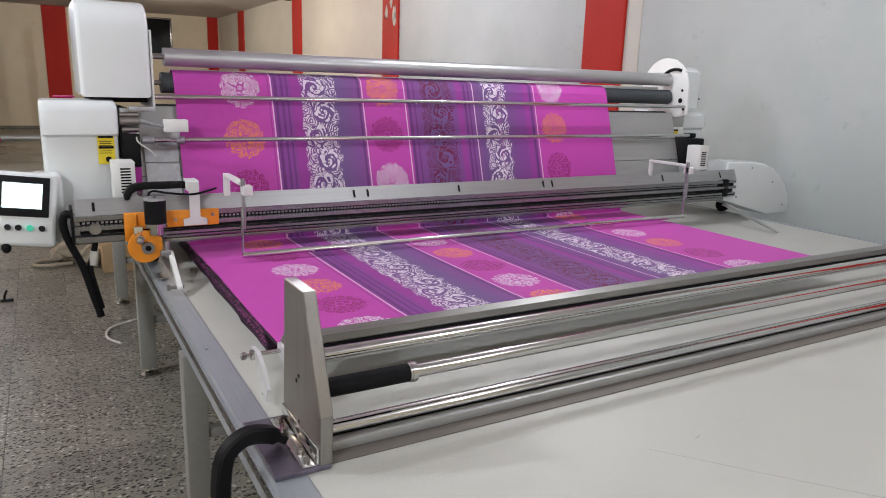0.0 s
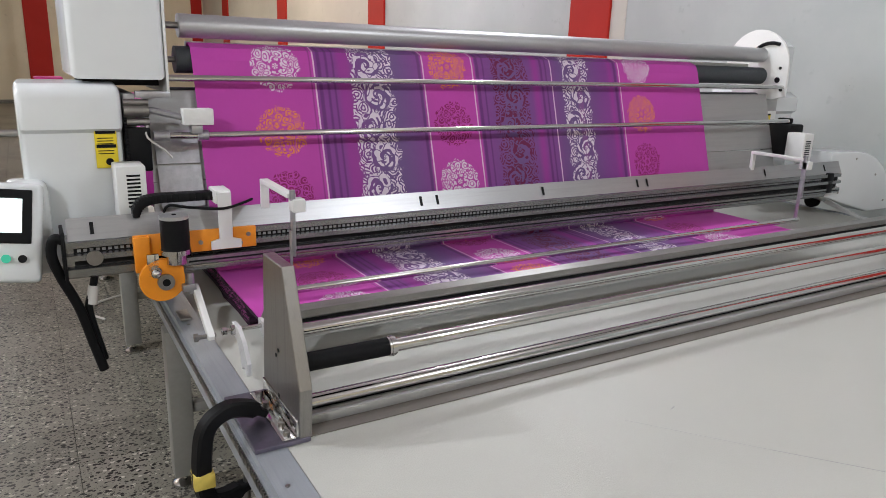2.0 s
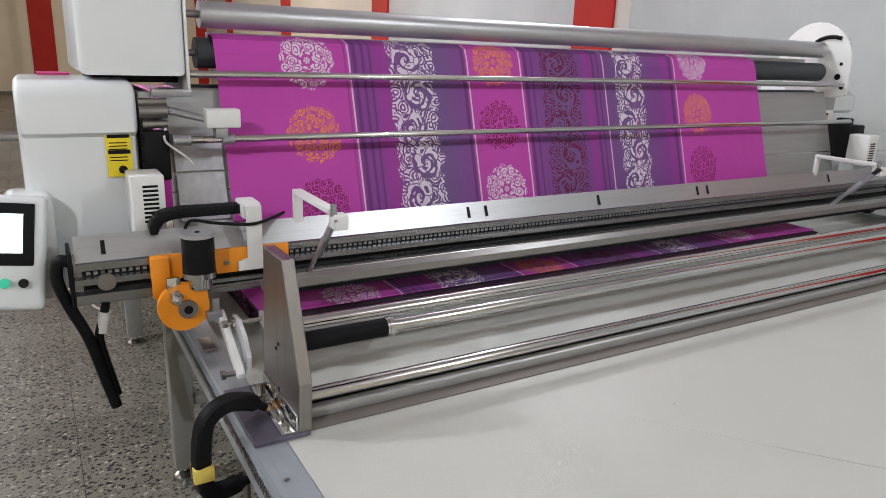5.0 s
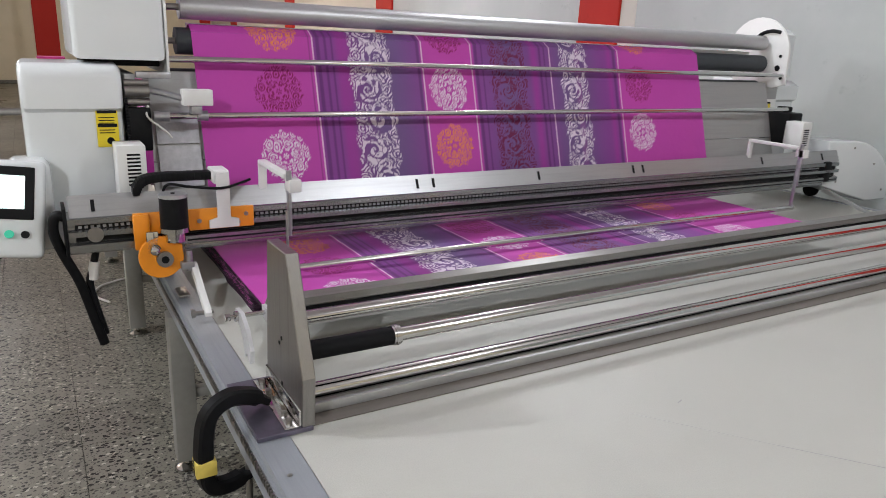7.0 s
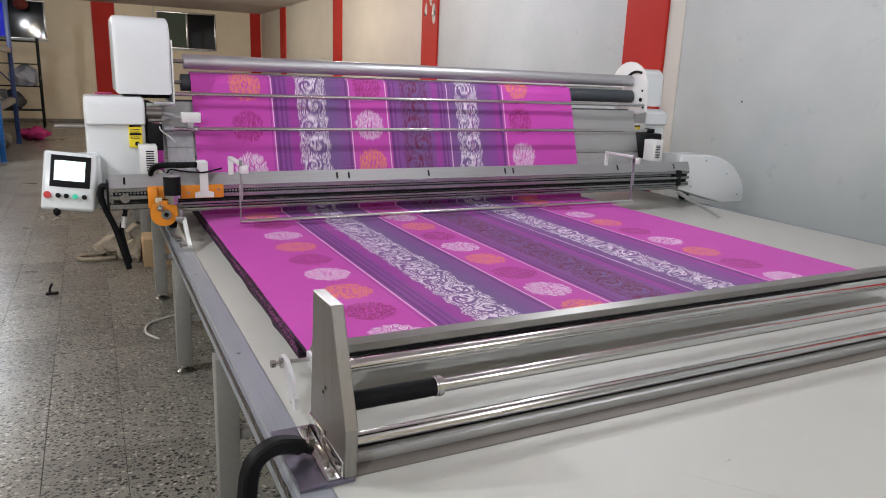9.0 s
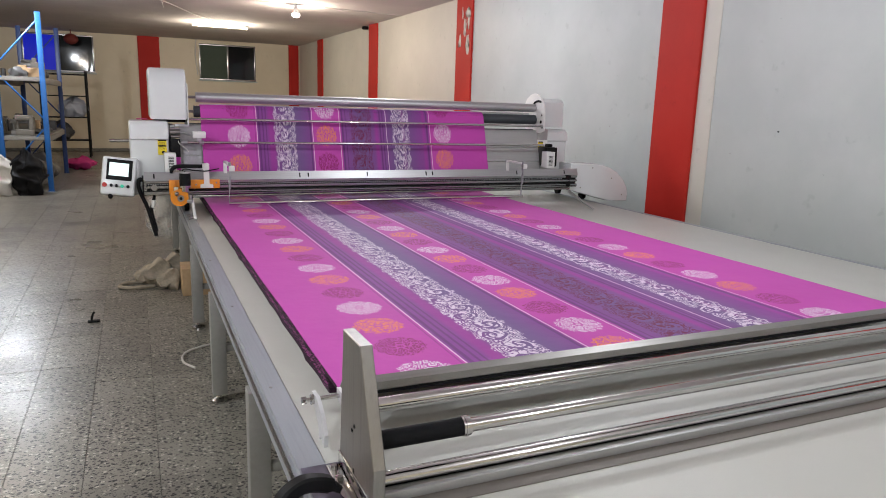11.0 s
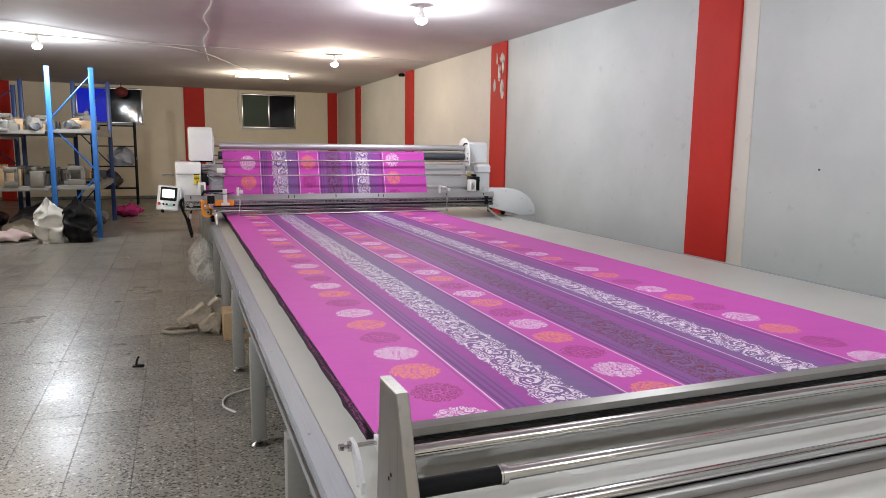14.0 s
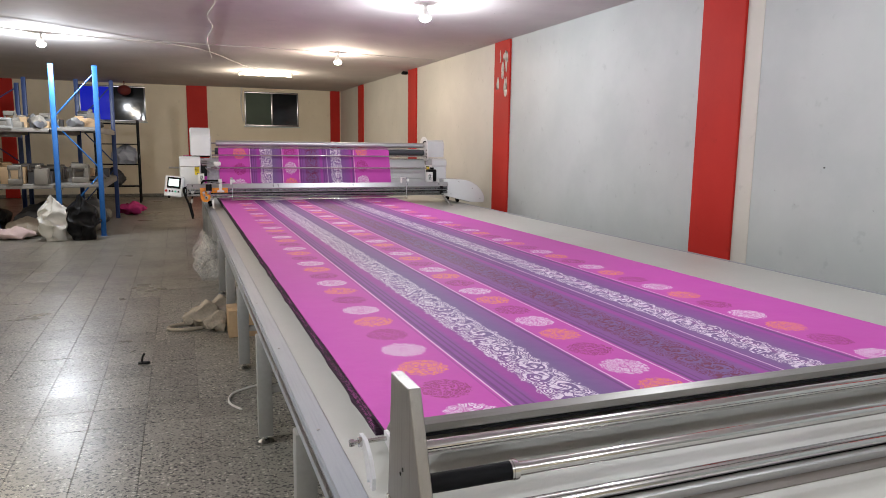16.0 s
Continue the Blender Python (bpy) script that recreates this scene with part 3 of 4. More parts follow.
stack = thing("cloth_stack", "flat stack of magenta and violet printed cotton layers", "cloth", kind="")
top = new("top_layer", web_mesh("top_layer", CX0, CX1, CY0 + 0.03, CY1, CTOP, 0.004, 12, 120, CY0 + 0.03, 0.008))
top.parent = stack
rng = random.Random(4)
LAYERS = 16
for k in range(LAYERS):
    z0 = TOP + (CTOP - 0.008 - TOP) * k / LAYERS
    z1 = TOP + (CTOP - 0.008 - TOP) * (k + 0.8) / LAYERS
    off, off2 = rng.uniform(-0.018, 0.012), rng.uniform(-0.015, 0.015)
    bm = B()
    n = 150
    rows = []
    for j in range(n + 1):
        y = (CY0 + 0.012 if k > LAYERS - 3 else 0.76) + 0.03 * (1 - k / LAYERS) + off * 0.4 + (CY1 - CY0 - 0.26) * j / n
        dx = off * 0.6 + 0.035 * (1 - k / LAYERS) + 0.010 * noise.noise(Vector((k * 3.1, y * 4.0, 0))) + 0.006 * noise.noise(Vector((k * 1.7, y * 17.0, 5)))
        rows.append([bm.verts.new((x, y, z)) for x, z in ((CX0 + dx, z0), (CX0 + dx, z1), (CX1 + off2 + dx, z1), (CX1 + off2 + dx, z0))])
    for a, b in zip(rows, rows[1:]):
        for q in range(4):
            bm.faces.new((a[q], b[q], b[(q + 1) % 4], a[(q + 1) % 4]))
    bm.faces.new(rows[0])
    bm.faces.new(list(reversed(rows[-1])))
    # Most layers take the near-black colour that stands for shade on their edges.
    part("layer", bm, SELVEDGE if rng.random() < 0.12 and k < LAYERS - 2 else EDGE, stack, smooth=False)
# frayed threads along the open edge
bm = B()
for k in range(1700):
    y = 0.80 + 5.0 * rng.random() ** 1.6
    z = TOP + 0.004 + (CTOP - TOP - 0.006) * rng.random()
    l = rng.uniform(0.003, 0.012)
    a = Vector((CX0 + 0.004 + 0.035 * (CTOP - z) / (CTOP - TOP), y, z))
    b = a + Vector((-l, rng.uniform(-0.008, 0.008), rng.uniform(-0.008, 0.004)))
    b.z = max(b.z, TOP + 0.001)
    w = Vector((0, 0.0009, 0.0009))
    bm.faces.new([bm.verts.new(p) for p in (a - w, a + w, b + w, b - w)])
tagged(part("fringe", bm, SELVEDGE, stack, "frayed pink and dark thread ends", smooth=False), kind="stuff")


# ---------------------------------------------------------------- end catcher clamped on the table
catcher = thing("end_catcher", "steel end catcher with rods and clamp bar on the table", "machine")
part("base_plate", box(B(), 0.603, 0.745, -0.044, 0.268, TOP + 0.003, TOP + 0.016, 0.002, 1), VIOLETZINC, catcher, "purplish zinc-plated base plate")
bm = B()
slab(bm, [(0.262, TOP + 0.016), (0.227, 1.202), (0.070, 1.206), (-0.047, 0.918), (-0.040, TOP + 0.016)], "x", 0.716, 0.750, 0.0025, 1)
post = part("post", bm, STEEL, catcher, "tapered brushed steel side plate", False)
for y, z in ((0.085, 0.955), (0.065, 0.975), (0.07, 0.845)):
    part("bore", rod(B(), (0.7145, y + 0.05, z - 0.01), (0.7175, y + 0.05, z - 0.01), 0.0055, 12), BLACK, post)
bm = B()
box(bm, 0.709, 0.715, -0.038, 0.25, TOP + 0.016, TOP + 0.062, 0.001)
box(bm, 0.672, 0.709, -0.038, 0.25, TOP + 0.0165, TOP + 0.021, 0.001)
part("angle_bracket", bm, CHROME, catcher, "bright angle bracket")
for y in (-0.015, 0.03, 0.16, 0.225):
    part("bolt", rod(B(), (0.690, y, TOP + 0.021), (0.690, y, TOP + 0.032), 0.009, 6), STEEL, catcher)
part("end_block", box(B(), 0.7505, 0.766, 0.19, 0.222, 1.12, 1.185, 0.003), BLACK, catcher)
bm = B()
slab(bm, [(0.262, TOP + 0.016), (0.227, 1.202), (0.070, 1.206), (-0.047, 0.918), (-0.040, TOP + 0.016)], "x", 4.93, 4.964, 0.0025, 1)
part("post", bm, STEEL, catcher, "tapered brushed steel side plate", False)
part("lower_roller", rod(B(), (0.7505, 0.083, TOP + 0.042), (4.93, 0.083, TOP + 0.042), 0.0235, 32), CHROME, catcher, "polished steel roller")
# Black strip that paints the dark gap between roller and foot bar.
part("gap_shade", box(B(), 0.7505, 4.93, 0.046, 0.058, TOP + 0.004, TOP + 0.016), RUBBER, catcher, "black strip standing for the shade in a gap")
part("foot_bar", box(B(), 0.7505, 4.93, 0.030, 0.045, TOP + 0.0045, TOP + 0.031, 0.003), DULL, catcher, "dull aluminium foot bar")
# Thin brown plate laid where the catcher's near-side shadow falls on the table.
part("foot_shadow", box(B(), 0.7505, 4.93, -0.020, 0.044, TOP + 0.001, TOP + 0.004), FOOT_SHADOW, catcher, "flat brownish band standing for the shadow on the tabletop")
part("upper_rod", rod(B(), (0.7505, 0.240, 0.957), (4.93, 0.240, 0.957), 0.0215, 32), CHROME, catcher, "polished steel rod")
# cast brackets that carry the clamp bar
for x in (0.695, 0.776):
    bm = B()
    slab(bm, [(0.335, 0.80), (0.355, 0.80), (0.36, 0.812), (0.372, 0.818), (0.392, 0.800), (0.41, 0.845), (0.445, 0.876), (0.492, 0.884), (0.492, 0.918), (0.43, 0.922), (0.37, 0.890), (0.33, 0.84)], "x", x - 0.006, x + 0.006)
    part("clamp_bracket", bm, MILLED, catcher, "pale cast bracket with a curved cut-out")
bm = B()
rod(bm, (0.655, 0.46, 0.903), (0.79, 0.46, 0.903), 0.007, 12)
rod(bm, (0.650, 0.46, 0.903), (0.664, 0.46, 0.903), 0.013, 6)
rod(bm, (0.678, 0.46, 0.903), (0.688, 0.46, 0.903), 0.016, 12)
part("pivot_bolt", bm, CHROME, catcher)
handle = new("handle", finish("handle", rod(B(), (0.7505, 0.055, 0.945), (4.93, 0.055, 0.945), 0.0195, 32), CHROME))
handle.parent = catcher
tagged(handle, "chrome lift handle rod with a black grip")
bm = B()
rod(bm, (0.75, 0.055, 0.945), (1.003, 0.055, 0.945), 0.0255, 28)
part("grip", bm, RUBBER, handle, "black rubber grip")
bm = B()
rod(bm, (1.003, 0.055, 0.945), (1.026, 0.055, 0.945), 0.0275, 28)
rod(bm, (1.010, 0.055, 0.945), (1.019, 0.055, 0.945), 0.0295, 28)
part("collar", bm, CHROME, handle)
bm = B()
slab(bm, [(0.458, 0.906), (0.480, 0.893), (0.532, 0.8895), (0.532, 0.905), (0.502, 0.938), (0.461, 0.930)], "x", 0.79, 4.90, 0.002)
clamp = part("clamp_bar", bm, BAR, catcher, "aluminium clamp bar over the cloth ends")
# Black strip added for the shaded gap below the clamp bar.
part("under_bar_shade", box(B(), 0.80, 4.89, 0.474, 0.496, 0.884, 0.8975), BLACK, clamp, "black strip standing for the shade in a gap")
for x, w in ((1.02, 0.045), (1.30, 0.05), (1.55, 0.04), (1.62, 0.045), (2.1, 0.05), (2.45, 0.04), (2.9, 0.05), (3.3, 0.04)):
    part("chalk_mark", box(B(), x, x + w, 0.533, 0.553, 0.8895, 0.8925), WHITE, clamp)

# G-clamp that holds the catcher down
gc = thing("g_clamp", "black forged G-clamp with a yellow label on the table edge", "clamp")
pts = curve_points([(0.668, 0.105, 0.802), (0.622, 0.092, 0.832), (0.562, 0.075, 0.846), (0.513, 0.064, 0.815), (0.497, 0.06, 0.74), (0.497, 0.06, 0.66), (0.512, 0.063, 0.618), (0.555, 0.075, 0.604), (0.612, 0.09, 0.612)], 6)
bm = B()
n = len(pts)
rings = []
for i, p in enumerate(pts):
    d = (pts[min(i + 1, n - 1)] - pts[max(i - 1, 0)]).normalized()
    w = Vector((-0.28, 0.96, 0)) * 0.019
    o = d.cross(w).normalized() * (0.021 if 3 < i < n - 3 else 0.011)
    rings.append([bm.verts.new(p + a * w + b * o) for a, b in ((-1, -0.7), (-0.7, -1), (0.7, -1), (1, -0.7), (1, 0.7), (0.7, 1), (-0.7, 1), (-1, 0.7))])
for a, b in zip(rings, rings[1:]):
    for k in range(8):
        bm.faces.new((a[k], a[(k + 1) % 8], b[(k + 1) % 8], b[k]))
bm.faces.new(rings[0])
bm.faces.new(list(reversed(rings[-1])))
bmesh.ops.recalc_face_normals(bm, faces=bm.faces[:])
part("frame", bm, BLACK, gc, "black forged frame")
bm = B()
rod(bm, (0.612, 0.09, 0.50), (0.612, 0.09, 0.672), 0.009, 14)
rod(bm, (0.612, 0.09, 0.672), (0.612, 0.09, 0.685), 0.020, 16)
part("screw", bm, STEEL, gc)
part("tommy_bar", rod(B(), (0.55, 0.06, 0.512), (0.67, 0.12, 0.512), 0.006, 10), STEEL, gc)
lab = part("label", box(B(), 0.4715, 0.5225, 0.036, 0.084, 0.662, 0.702, 0.003), PAPER, gc, "worn yellow paper label with illegible print")
part("print_bar", box(B(), 0.4705, 0.4725, 0.056, 0.064, 0.663, 0.701), BLACK, lab)
for z in (0.692, 0.681, 0.670):
    part("print_bar", box(B(), 0.4708, 0.4725, 0.066, 0.080, z, z + 0.004), BLACK, lab)


# ---------------------------------------------------------------- the spreading machine (y runs from its upper roller)
machine = thing("spreading_machine", "white fabric spreading machine riding on the table rails", "machine", (0, 2.35, 0))

# left tower
def shell(name, x0, x1, prof, r, label):
    bm = B()
    slab(bm, prof, "x", x0, x1, r, 4)
    return part(name, bm, SHELL, machine, label)


def arc(cy, cz, r, a0, a1, n=7):
    return [(cy + r * math.cos(radians(a0 + (a1 - a0) * k / n)), cz + r * math.sin(radians(a0 + (a1 - a0) * k / n))) for k in range(n + 1)]


shell("roller_housing", 0.360, 0.672, [(-0.21, 1.61), (0.34, 1.61), (0.34, 1.95)] + arc(0.24, 1.96, 0.10, 0, 90, 5) + arc(-0.06, 1.91, 0.15, 90, 175, 7), 0.022, "glossy white roller housing")
part("end_plate", box(B(), 0.674, 0.684, -0.20, 0.33, 1.56, 1.93, 0.003), WHITE, machine)
shell("drive_housing", 0.182, 0.508, [(-0.24, 0.95), (0.36, 0.95), (0.36, 1.585), (-0.12, 1.60)] + arc(-0.20, 1.535, 0.06, 80, 170, 5) + [(-0.262, 1.44), (-0.238, 1.425)], 0.022, "glossy white drive housing")
part("mount_block", box(B(), 0.40, 0.66, -0.12, 0.30, 1.585, 1.609, 0.003), BLACK, machine)
for z0, z1 in ((1.30, 1.434),):
    lab = part("warning_label", box(B(), 0.412, 0.484, -0.2475, -0.238, z0, z1), YELLOW, machine, "yellow warning label with illegible print")
    for zz, h in ((1.422, 0.012), (1.372, 0.012)):
        part("print_bar", box(B(), 0.416, 0.480, -0.2495, -0.247, zz, zz + h), BLACK, lab)
    for zz in (1.405, 1.395, 1.385, 1.36, 1.35):
        part("print_bar", box(B(), 0.42, 0.472, -0.249, -0.247, zz, zz + 0.003), BLACK, lab)
    part("pictogram", rod(B(), (0.455, -0.2495, 1.322), (0.455, -0.247, 1.322), 0.013, 14), BLACK, lab)
# open mechanism between housing and web
part("mechanism_plate", box(B(), 0.52, 0.56, -0.20, 0.25, 0.95, 1.56, 0.003), DULL, machine)
part("mechanism_box", box(B(), 0.515, 0.60, -0.245, -0.20, 1.28, 1.44, 0.006), BLACK, machine)
for z, r in ((1.50, 0.022), (1.53, 0.012), (1.46, 0.014)):
    part("bearing", rod(B(), (0.515, -0.225, z), (0.60, -0.225, z), r, 16), STEEL, machine)
bm = B()
for k in range(16):
    rod(bm, (0.513, -0.245, 1.29 + 0.012 * k), (0.522, -0.245, 1.29 + 0.012 * k), 0.006, 8)
part("drive_chain", bm, BLACK, machine)
part("clip", box(B(), 0.56, 0.68, -0.23, -0.19, 1.545, 1.57, 0.003), ZINC, machine)
part("side_pipe", rod(B(), (0.02, -0.05, 1.41), (0.185, -0.05, 1.41), 0.014, 14), STEEL, machine)
part("pink_scrap", crumple(box(B(), 0.53, 0.60, -0.235, -0.225, 1.16, 1.30, 0.004), 0.01, 20), PINKWEB, machine, "loose magenta cloth scrap")
part("pink_note", box(B(), 0.25, 0.34, -0.1, 0.02, 1.603, 1.609), PINKRAG, machine)

# control panel
TILT = Matrix.Translation((0.085, -0.40, 1.13)) @ Matrix.Rotation(radians(-14), 4, "X") @ Matrix.Rotation(radians(7), 4, "Y")
def panel_box(x0, x1, y0, y1, z0, z1, bevel=0.0):
    return box(B(), x0, x1, y0, y1, z0, z1, bevel, 3, TILT)
pan = part("control_panel", panel_box(-0.135, 0.135, 0.0, 0.10, -0.165, 0.165, 0.02), SHELL, machine, "white operator panel with screen and buttons")
part("panel_neck", box(B(), 0.12, 0.25, -0.36, -0.16, 0.955, 1.27, 0.03, 3), SHELL, machine)
part("screen_frame", panel_box(-0.098, 0.102, -0.008, 0.004, -0.035, 0.142, 0.004), BLACK, pan, "black screen surround")
part("screen", panel_box(-0.078, 0.074, -0.0105, -0.008, 0.0, 0.112), SCREEN, pan, "lit pale touch screen")
for x, m, r in ((-0.105, ESTOP, 0.019), (-0.052, BLACK, 0.013), (-0.012, BLACK, 0.013), (0.032, GREEN_LED, 0.014), (0.078, BLACK, 0.013)):
    bm = B()
    rod(bm, TILT @ Vector((x, -0.018, -0.085)), TILT @ Vector((x, 0.004, -0.085)), r, 18)
    part("button", bm, m, pan)
bm = B()
rod(bm, (0.01, -0.42, 0.985), (0.01, -0.42, 1.035), 0.004, 8)
ball(bm, (0.01, -0.42, 0.965), 0.02, sz=1.3)
part("key_tag", bm, BLACK, pan)

# white vented box beside the beam
vb = part("vented_box", box(B(), 0.455, 0.552, -0.40, -0.27, 1.13, 1.325, 0.006), WHITE, machine, "white box with vent slots")
for k in range(9):
    part("vent_slot", box(B(), 0.488, 0.532, -0.4015, -0.3995, 1.18 + 0.0135 * k, 1.187 + 0.0135 * k), BLACK, vb)

# rollers and rods
UP, WEB = (0.0, 1.812), (0.0, 1.682)
bm = B()
rod(bm, (0.762, UP[0], UP[1]), (4.40, UP[0], UP[1]), 0.046, 40)
part("upper_roller", bm, SILVER, machine, "large silver roller")
part("shaft", rod(B(), (0.66, UP[0], UP[1]), (4.47, UP[0], UP[1]), 0.013, 16), STEEL, machine)
part("web_roller", rod(B(), (0.742, WEB[0], WEB[1]), (4.41, WEB[0], WEB[1]), 0.053, 40), ANTHRACITE, machine, "dark covered web roller")
part("shaft", rod(B(), (0.66, WEB[0], WEB[1]), (4.47, WEB[0], WEB[1]), 0.012, 16), STEEL, machine)
part("white_edge_strip", box(B(), 0.80, 4.38, 0.075, 0.085, 1.735, 1.755, 0.002), WHITE, machine)
part("guide_rod", rod(B(), (0.678, -0.165, 1.616), (4.44, -0.165, 1.616), 0.0125, 20), CHROME, machine, "polished guide rod")
part("guide_rod", rod(B(), (0.610, -0.265, 1.411), (4.39, -0.265, 1.411), 0.0125, 20), CHROME, machine, "polished guide rod")
part("guide_rod", rod(B(), (0.70, 0.0, 1.545), (4.39, 0.0, 1.545), 0.03, 20), ANTHRACITE, machine, "dark lower roller")
for xa, xb in ((0.605, 0.66), (0.76, 0.80)):
    part("rod_collar", rod(B(), (xa, -0.265, 1.411), (xb, -0.265, 1.411), 0.02, 16), ZINC, machine)
sens = part("edge_sensor", box(B(), 0.705, 0.815, -0.31, -0.25, 1.452, 1.512, 0.005), WHITE, machine, "white edge sensor box")
part("sensor_foot", box(B(), 0.735, 0.775, -0.30, -0.255, 1.42, 1.452, 0.003), ZINC, sens)
part("braided_cable", tube(B(), curve_points([(0.71, -0.27, 1.478), (0.66, -0.25, 1.49), (0.60, -0.22, 1.50), (0.57, -0.2, 1.47)], 6), 0.012, 10), ZINC, sens)
part("drop_cable", tube(B(), curve_points([(0.60, -0.22, 1.46), (0.585, -0.25, 1.41), (0.64, -0.27, 1.36), (0.665, -0.27, 1.33)], 6), 0.004, 8), CABLE, sens)

# slanted sheet-metal panels behind the web
def slope(s, d=0.0):
    """A point on the web's straight run, s metres up from the table, d metres behind it."""
    return (-0.312 + 0.2950 * s + 0.9555 * d, 0.887 + 0.9555 * s - 0.2950 * d)


for x0, x1, s0, s1, m in ((0.60, 4.40, 0.16, 0.36, DULL), (0.60, 4.40, 0.365, 0.52, DULL), (0.60, 4.40, 0.525, 0.72, DULL)):
    bm = B()
    slab(bm, [slope(s0, 0.03), slope(s1, 0.03), slope(s1, 0.05), slope(s0, 0.05)], "x", x0, x1)
    part("back_panel", bm, m, machine, "grey sheet-metal back panel")
for s0, s1 in ((0.26, 0.42), (0.43, 0.56)):
    bm = B()
    slab(bm, [slope(s0, 0.015), slope(s1, 0.015), slope(s1, 0.026), slope(s0, 0.026)], "x", 0.625, 0.785)
    part("guide_plate", bm, ZINC, machine, "bright guide plate")
# cloth roll cradle at the back
part("feed_cradle", box(B(), 0.60, 4.42, 0.18, 0.60, 1.10, 1.20, 0.02), DULL, machine)
part("cloth_roll", rod(B(), (0.78, 0.40, 1.34), (3.70, 0.40, 1.34), 0.14, 32), PINKWEB, machine, "roll of magenta cotton")

# carriages and wheels on the rails
for x0, x1, wx in ((0.52, 0.69, 0.64), (4.90, 5.09, 5.05)):
    part("carriage", box(B(), x0, x1, -0.22, 0.50, 0.87, 1.0, 0.01), DULL, machine)
    for yy in (-0.12, 0.40):
        part("wheel", rod(B(), (wx - 0.02, yy, 0.823), (wx + 0.02, yy, 0.823), 0.05, 24), RUBBER, machine)

# right tower
bm = B()
slab(bm, [(-0.19, 1.56), (-0.10, 1.535), (0.20, 1.56), (0.30, 1.72)] + arc(0.05, 1.74, 0.235, 5, 175, 14), "x", 4.425, 4.442, 0.003)
part("end_plate", bm, WHITE, machine, "white rounded end plate")
part("slot", tube(B(), [(4.422, -0.05 + 0.13 * math.cos(radians(a)), 1.80 + 0.09 * math.sin(radians(a))) for a in range(-10, 130, 14)], 0.012, 8), BLACK, machine)
for y, z, r in ((-0.12, 1.66, 0.018), (-0.155, 1.60, 0.012), (-0.13, 1.735, 0.010)):
    part("bore", rod(B(), (4.421, y, z), (4.427, y, z), r, 14), BLACK, machine)
shell("right_roller_housing", 4.445, 4.84, [(0.06, 1.60), (0.26, 1.60), (0.26, 1.87), (0.20, 1.92), (0.12, 1.92), (0.06, 1.88)], 0.022, "glossy white roller housing")
shell("right_drive_housing", 4.57, 4.88, [(0.02, 1.0), (0.50, 1.0), (0.50, 1.575), (0.06, 1.575), (0.00, 1.54), (0.0, 1.45), (0.03, 1.43)], 0.022, "glossy white drive housing")
part("bracket", box(B(), 4.445, 4.57, -0.05, 0.10, 1.40, 1.58, 0.008), DULL, machine)
lab = part("warning_label", box(B(), 4.445, 4.51, -0.055, -0.051, 1.30, 1.44), YELLOW, machine, "yellow warning label with illegible print")
for zz in (1.428, 1.37):
    part("print_bar", box(B(), 4.45, 4.505, -0.0575, -0.055, zz, zz + 0.012), BLACK, lab)
part("label_panel", box(B(), 4.44, 4.57, -0.051, 0.04, 1.02, 1.46, 0.005), WHITE, machine)
rb = part("motor_box", box(B(), 4.44, 4.58, -0.26, -0.06, 1.17, 1.385, 0.012), BLACK, machine, "black motor")
part("motor_top", box(B(), 4.49, 4.55, -0.20, -0.12, 1.385, 1.42, 0.008), BLACK, rb)
wb = part("vented_box", box(B(), 4.35, 4.45, -0.42, -0.30, 1.17, 1.345, 0.006), WHITE, machine, "white box with vent slots")
for k in range(8):
    part("vent_slot", box(B(), 4.37, 4.42, -0.4215, -0.4195, 1.20 + 0.0135 * k, 1.207 + 0.0135 * k), BLACK, wb)

# cross beam
bm = B()
prof = [(-0.485, 1.092), (-0.485, 1.072), (-0.466, 1.068), (-0.466, 1.052), (-0.490, 1.048), (-0.490, 1.030), (-0.462, 1.024), (-0.462, 1.006), (-0.488, 1.0), (-0.488, 0.975), (-0.470, 0.965), (-0.36, 0.965), (-0.36, 1.092)]
slab(bm, prof, "x", 0.278, 4.71)
beam = part("cross_beam", bm, ALU, machine, "slotted aluminium cross beam")
bm = B()
slab(bm, [(-0.470, 1.094), (-0.462, 1.094), (-0.430, 1.164), (-0.438, 1.166)], "x", 0.285, 4.73)
apron = part("apron_plate", bm, APRON, machine, "thin tilted aluminium apron plate")
for x in (0.355, 1.62, 1.70, 2.28, 2.90, 2.97, 3.95, 4.55):
    bm = B()
    slab(bm, [(-0.465, 1.112), (-0.4635, 1.112), (-0.446, 1.150), (-0.4475, 1.150)], "x", x, x + 0.012)
    part("slot", bm, BLACK, apron)
bm = B()
for k in range(222):
    box(bm, 0.31 + 0.019 * k, 0.321 + 0.019 * k, -0.4705, -0.4665, 1.0555, 1.0645)
tagged(part("toothed_belt", bm, ZINC, beam, "grey toothed drive belt", smooth=False), kind="stuff")
# Black strips added to paint the shade inside the beam's grooves.
for za, zb, yd in ((1.0515, 1.0685, -0.4675), (1.007, 1.0225, -0.4635)):
    part("groove_shade", box(B(), 0.30, 4.70, yd, yd + 0.0012, za, zb), BLACK, beam)
# Flat black strip painted on the face for a third shaded groove line.
part("lower_groove_shade", box(B(), 0.66, 4.70, -0.489, -0.487, 0.982, 0.988), BLACK, beam)
part("pulley", rod(B(), (0.36, -0.492, 1.035), (0.36, -0.485, 1.035), 0.026, 24), STEEL, beam)
part("lower_bar", box(B(), 0.66, 4.66, -0.43, -0.40, 0.933, 0.955, 0.003), ALU, machine)
part("lower_bar", rod(B(), (0.68, -0.36, 0.948), (4.64, -0.36, 0.948), 0.011, 16), CHROME, machine)
